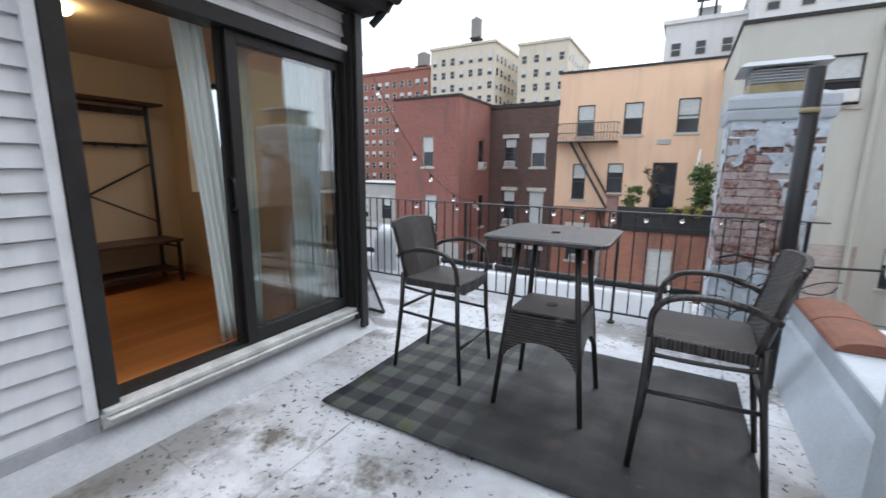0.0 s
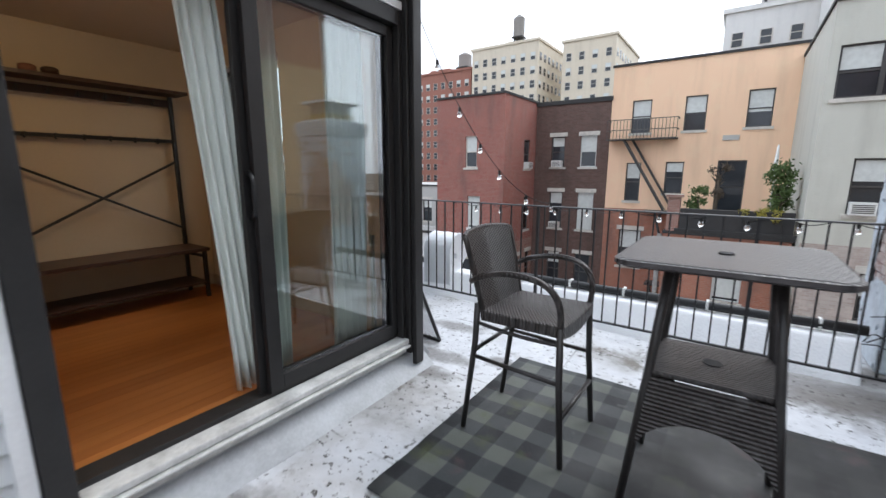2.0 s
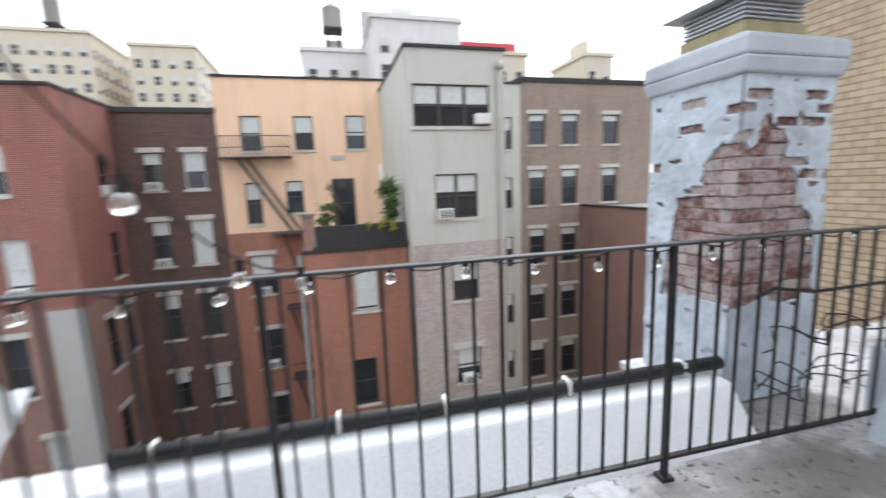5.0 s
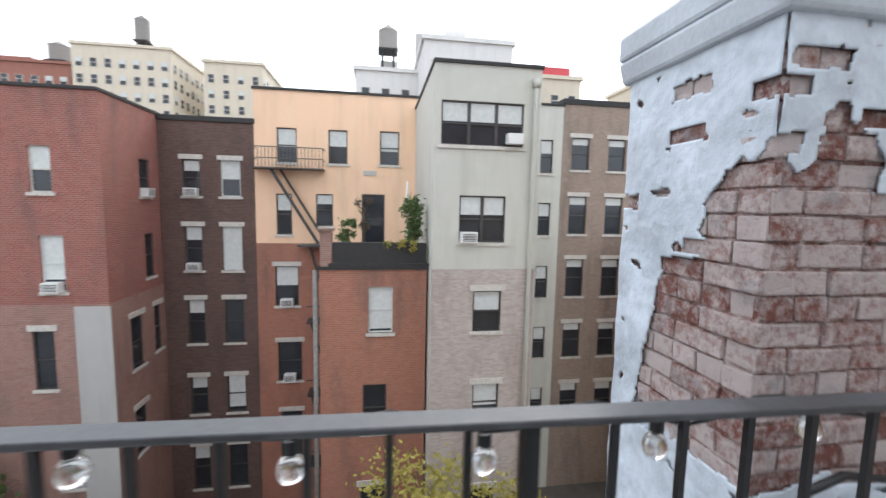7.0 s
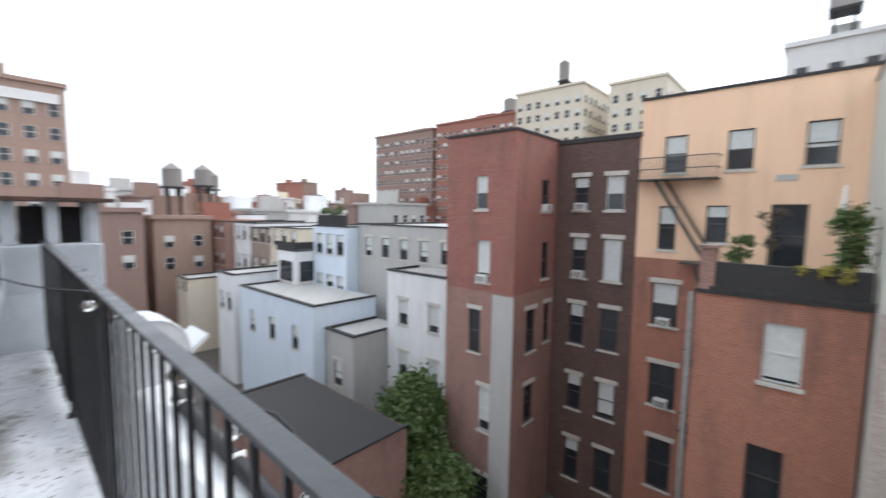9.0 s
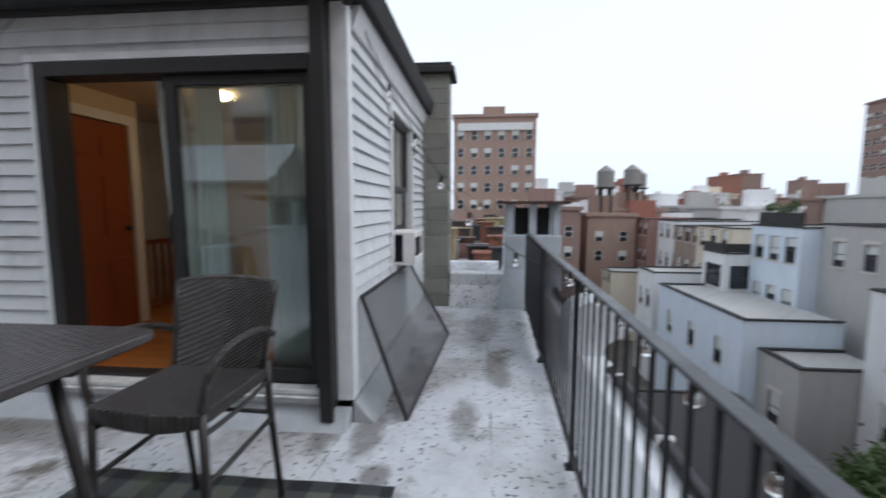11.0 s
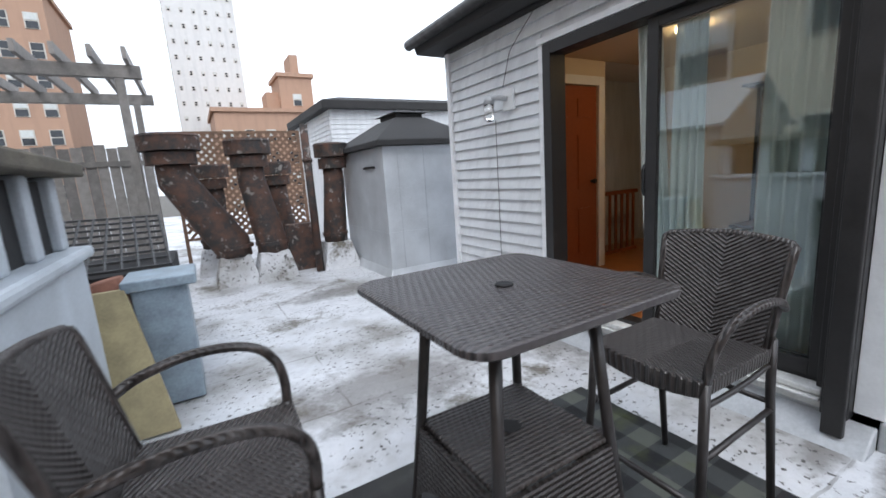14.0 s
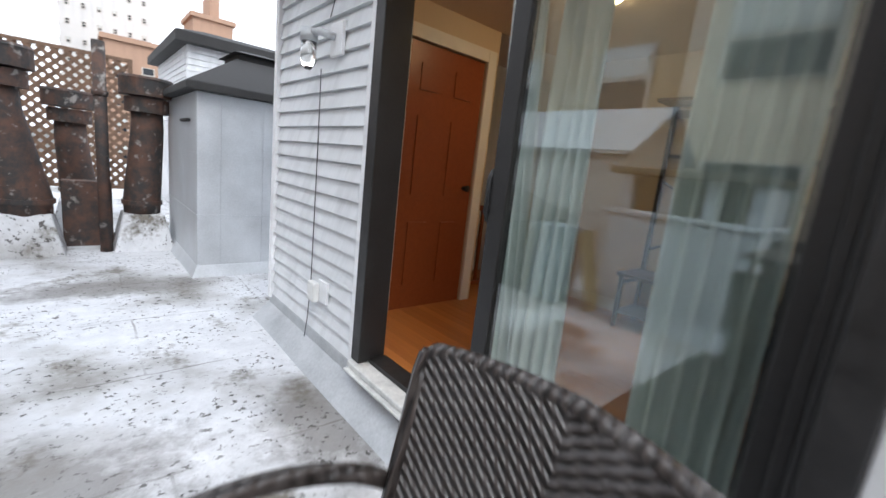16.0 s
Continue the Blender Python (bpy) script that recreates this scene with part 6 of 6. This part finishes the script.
def water_tank(x, y, z, r=2.0, h=4.0):
    t = base("water_tank", x, y, z - 4)
    tagged(t, "dark wooden roof-top water tank on legs", "water tank", "water tanks")
    MB().tube([(x, y, z), (x, y, z + h)], r, 16).tube([(x, y, z + h), (x, y, z + h + 1.0)], [r * 1.05, 0.1], 16).done("barrel", GREYW, t, smooth=False)
    b = MB()
    for a in range(4):
        px, py = x + r * 0.8 * math.cos(a * 1.57 + 0.78), y + r * 0.8 * math.sin(a * 1.57 + 0.78)
        b.box(px - 0.15, px + 0.15, py - 0.15, py + 0.15, z - 4, z)
    b.box(x - r, x + r, y - r, y + r, z - 0.25, z)
    b.done("stand", ASPH, t)


tower("apartment_block", "far brown brick apartment block", -107, -81.5, 90, 112, 25.2, FARBROWN, sides="yx")
tower("apartment_block", "far red-brown brick apartment block", -80, -54, 90, 110, 25.8, FARRED, sides="yx")
tower("apartment_block", "far cream brick apartment tower", -52.5, -36, 88, 108, 29.0, CREAM, sides="yx")
tower("apartment_block", "far cream brick apartment tower", -31.3, -20.5, 90, 112, 28.0, CREAM, sides="yx")
tower("apartment_block", "far beige apartment block", -1.2, 9.5, 60, 75, 19.4, FARWHITE, sides="yx")
tower("apartment_block", "far pale apartment block behind the sage house", 7.2, 18, 52, 66, 21.0, FARWHITE, sides="y")
tower("apartment_block", "far cream block with a red roof rail", 18, 31, 60, 75, 20.0, CREAM, sides="y")
tagged(MB().box(20, 29.5, 60.5, 61, 20.6, 21.8).done("roof_sign", plain("faded_red_paint", (0.55, 0.07, 0.08), 0.6)), "red painted roof rail", "rail")
tower("apartment_block", "far small beige block", 41, 46, 60, 70, 20.5, CREAM, sides="y")
tower("apartment_block", "brown brick apartment house behind the neighbouring roofs", 10.0, 18, -15, -4.5, 7.2, TANB, sides="X", gap=3.2, wid=1.5, hi=1.7, step=3.3)
tower("apartment_block", "cream brick apartment house behind the neighbouring roofs", 9.2, 18, -4.45, -1.1, 7.6, CREAM, sides="X", gap=3.0, wid=1.9, hi=1.7, step=3.3)
water_tank(-44, 95, 32.5, 1.3, 4.0)
water_tank(-62, 100, 29.0, 1.8, 3.0)
water_tank(3.2, 64, 24.5 - 1.0, 1.4, 2.6)
tagged(MB().box(7.0, 8.2, 62, 63.2, 20, 25.5).done("roof_flue", GREYS), "grey square roof flue", "flue")
tower("apartment_block", "far brown brick block with fire escapes", -84, -70, -4.2, 9.6, 16.4, FARDULL, sides="x", gap=2.2)
tagged(MB().box(-69.95, -69.6, -3.5, 9.0, 14.2, 15.4).done("painted_band", FARWHITE), "faded white painted band under the roof", "band")
tower("apartment_block", "pale far tower of many storeys", -6.5, 2.6, -90, -72, 44, FARWHITE, sides="Yx", gap=1.5, wid=0.5, hi=0.62, step=2.1)
tower("apartment_block", "wide orange brick apartment block", -16.5, -1.0, -71, -60, 10.8, FARORANGE, sides="Y")
tower("apartment_block", "orange brick stair tower", -14.0, -9.6, -68, -62, 15.8, FARORANGE, sides="Y", gap=2.4)
tower("apartment_block", "large brown stepped apartment block", 13.0, 34, -72, -60, 22.5, FARORANGE, sides="Y")
rr = random.Random(8)
for i in range(46):
    x = -56 - rr.random() * 105
    y = 2 + rr.random() * 20 if i % 3 else 37 + rr.random() * 50
    w = 6 + rr.random() * 8
    top = -2.5 + rr.random() * 5.0 + (abs(x) - 45) * 0.045
    tower("far_house", "distant low city building", x - w, x, y, y + 6 + rr.random() * 5, top, (FARRED, WHITES, FARDULL, GREYS, WHITES, CREAM, FARBROWN)[i % 7], sides="x", gap=2.6)
for i in range(14):
    x = -260 - rr.random() * 200
    y = -40 + rr.random() * 330
    tower("far_tower", "hazy distant tower block on the skyline", x - 12, x, y, y + 14, 8 + rr.random() * 16, (FARBROWN, FARWHITE, FARRED)[i % 3], sides="", gap=4)
for x, y, z in ((-66, 20, 4.5), (-72, 26, 5.2), (-80, 30, 5.0)):
    tower("far_house", "distant brick building carrying a water tank", x - 5, x + 4, y - 3.5, y + 3.5, z - 4.5, FARDULL, sides="x", gap=2.6)
    water_tank(x, y, z, 1.3, 2.4)
# roofs and clutter beyond the walkway
nr = base("neighbour_roof", -30, -4, -16)
tagged(nr, "neighbouring flat roofs continuing the row", "roof")
MB().box(-69, -6.92, -12, 1.5, -16, -0.35).done("body", DECK, nr)
for i in range(7):
    x = -12 - i * 6.5
    MB().box(x, x + 0.3, -12, 1.5, -0.35, 0.15).done("party_wall", REDLOW, nr)
st = base("flue_stack", -3.6, 1.5, -0.3)
tagged(st, "grey rendered chimney stack with a thin slab on piers", "chimney")
MB().box(-3.95, -3.3, 1.15, 1.92, -3, 1.02).frustum(-3.98, -3.2, 1.02, 1.95, -0.03, -3.95, -3.3, 1.15, 1.92, 0.55).done("body", PAINTED, st, bevel=0.02)
for px, py in ((-3.93, 1.17), (-3.42, 1.17), (-3.42, 1.48), (-3.42, 1.8), (-3.93, 1.8)):
    MB().box(px, px + 0.1, py, py + 0.1, 1.02, 1.45).done("pier", PAINTED, st, bevel=0.01)
# black box under the slab, painting the shade between its piers
MB().box(-3.8, -3.5, 1.3, 1.78, 1.02, 1.4).done("flue", GAPSHADE, st)
MB().box(-4.05, -3.2, 1.04, 2.02, 1.45, 1.49).done("slab", RUST, st)
for i in range(48):
    x, y = -7.3 - rr.random() * 17, -1.3 + rr.random() * 2.4
    w, h = 0.25 + rr.random() * 0.6, 0.25 + rr.random() * 1.0
    ob = MB().box(x - w, x, y, y + w, -0.36, -0.35 + h).box(x - w - 0.05, x + 0.05, y - 0.05, y + w + 0.05, -0.35 + h, -0.3 + h).done("roof_crate", (YELW, RUST, GREYW, TERRA, ASPH)[i % 5], bevel=0.01)
    tagged(ob, "weathered planter crate on the neighbouring roof", "crate", "crates on the roof")
bc = base("brick_stack", -8.2, -0.25, -0.35)
tagged(bc, "red brick chimney on the neighbouring roof", "chimney")
MB().box(-8.6, -8.0, -0.6, -0.06, -0.36, 2.1).done("shaft", ORANGEB, bc)
MB().box(-8.66, -7.94, -0.66, 0.0, 2.1, 2.2).done("cap", GREYS, bc, bevel=0.01)

# ---- small repeated pieces ----
boards(wall_east, east_spans, 0.19, EAVE, EAST)
boards(wall_north, north_spans, 0.16, EAVE - 0.09, NORTH)
plank, k = None, 0
x = HX + 0.125
while x < -0.2:
    if plank is None:
        plank = MB().box(0.0, 0.075, HY + 0.13, -0.15, -0.014, 0.0).done("plank", FLOORW, interior_floor, m=pose(x, 0, FZ))
    else:
        o = plank.copy()
        scene.collection.objects.link(o)
        o.matrix_basis = pose(x, 0, FZ)
    x += 0.0765
rr = random.Random(3)
shapes = {}
for face in ("south", "west"):
    length = CX1 - CX0 if face == "south" else CY1 - CY0 - 0.16
    for r in range(26):
        u = -0.1 if r % 2 else 0.0
        while u < length - 0.03:
            run = 0.205 if r % 3 else 0.103
            a, c = max(u, 0.0) + 0.004, min(u + run, length) - 0.004
            if c - a > 0.03:
                key = (face, round(c - a, 2), rr.randrange(3))
                if key not in shapes:
                    L = c - a
                    j = [rr.uniform(-0.004, 0.004) for _ in range(8)]
                    w, h = 0.03, 0.064
                    q = [(0 + j[0], 0 + j[1], 0 + j[2]), (L + j[3], 0 + j[4], j[5]), (L, w, 0), (0, w, 0), (0 + j[6], 0 + j[2], h + j[0]), (L + j[7], 0 + j[1], h + j[3]), (L, w, h), (0, w, h)]
                    ob = MB().hull8(q).done("brick", PEEL, bevel=0.005)
                    shapes[key] = ob
                else:
                    ob = shapes[key].copy()
                    scene.collection.objects.link(ob)
                out = rr.uniform(-0.006, 0.005)
                z = 0.0 + r * 0.0718
                if face == "south":
                    ob.matrix_basis = pose(CX0 + a, CY0 + out, z)
                else:
                    ob.matrix_basis = pose(CX0 + out, CY0 + c, z, 0, 0, -90)
                child(ob, chimney)
            u += run
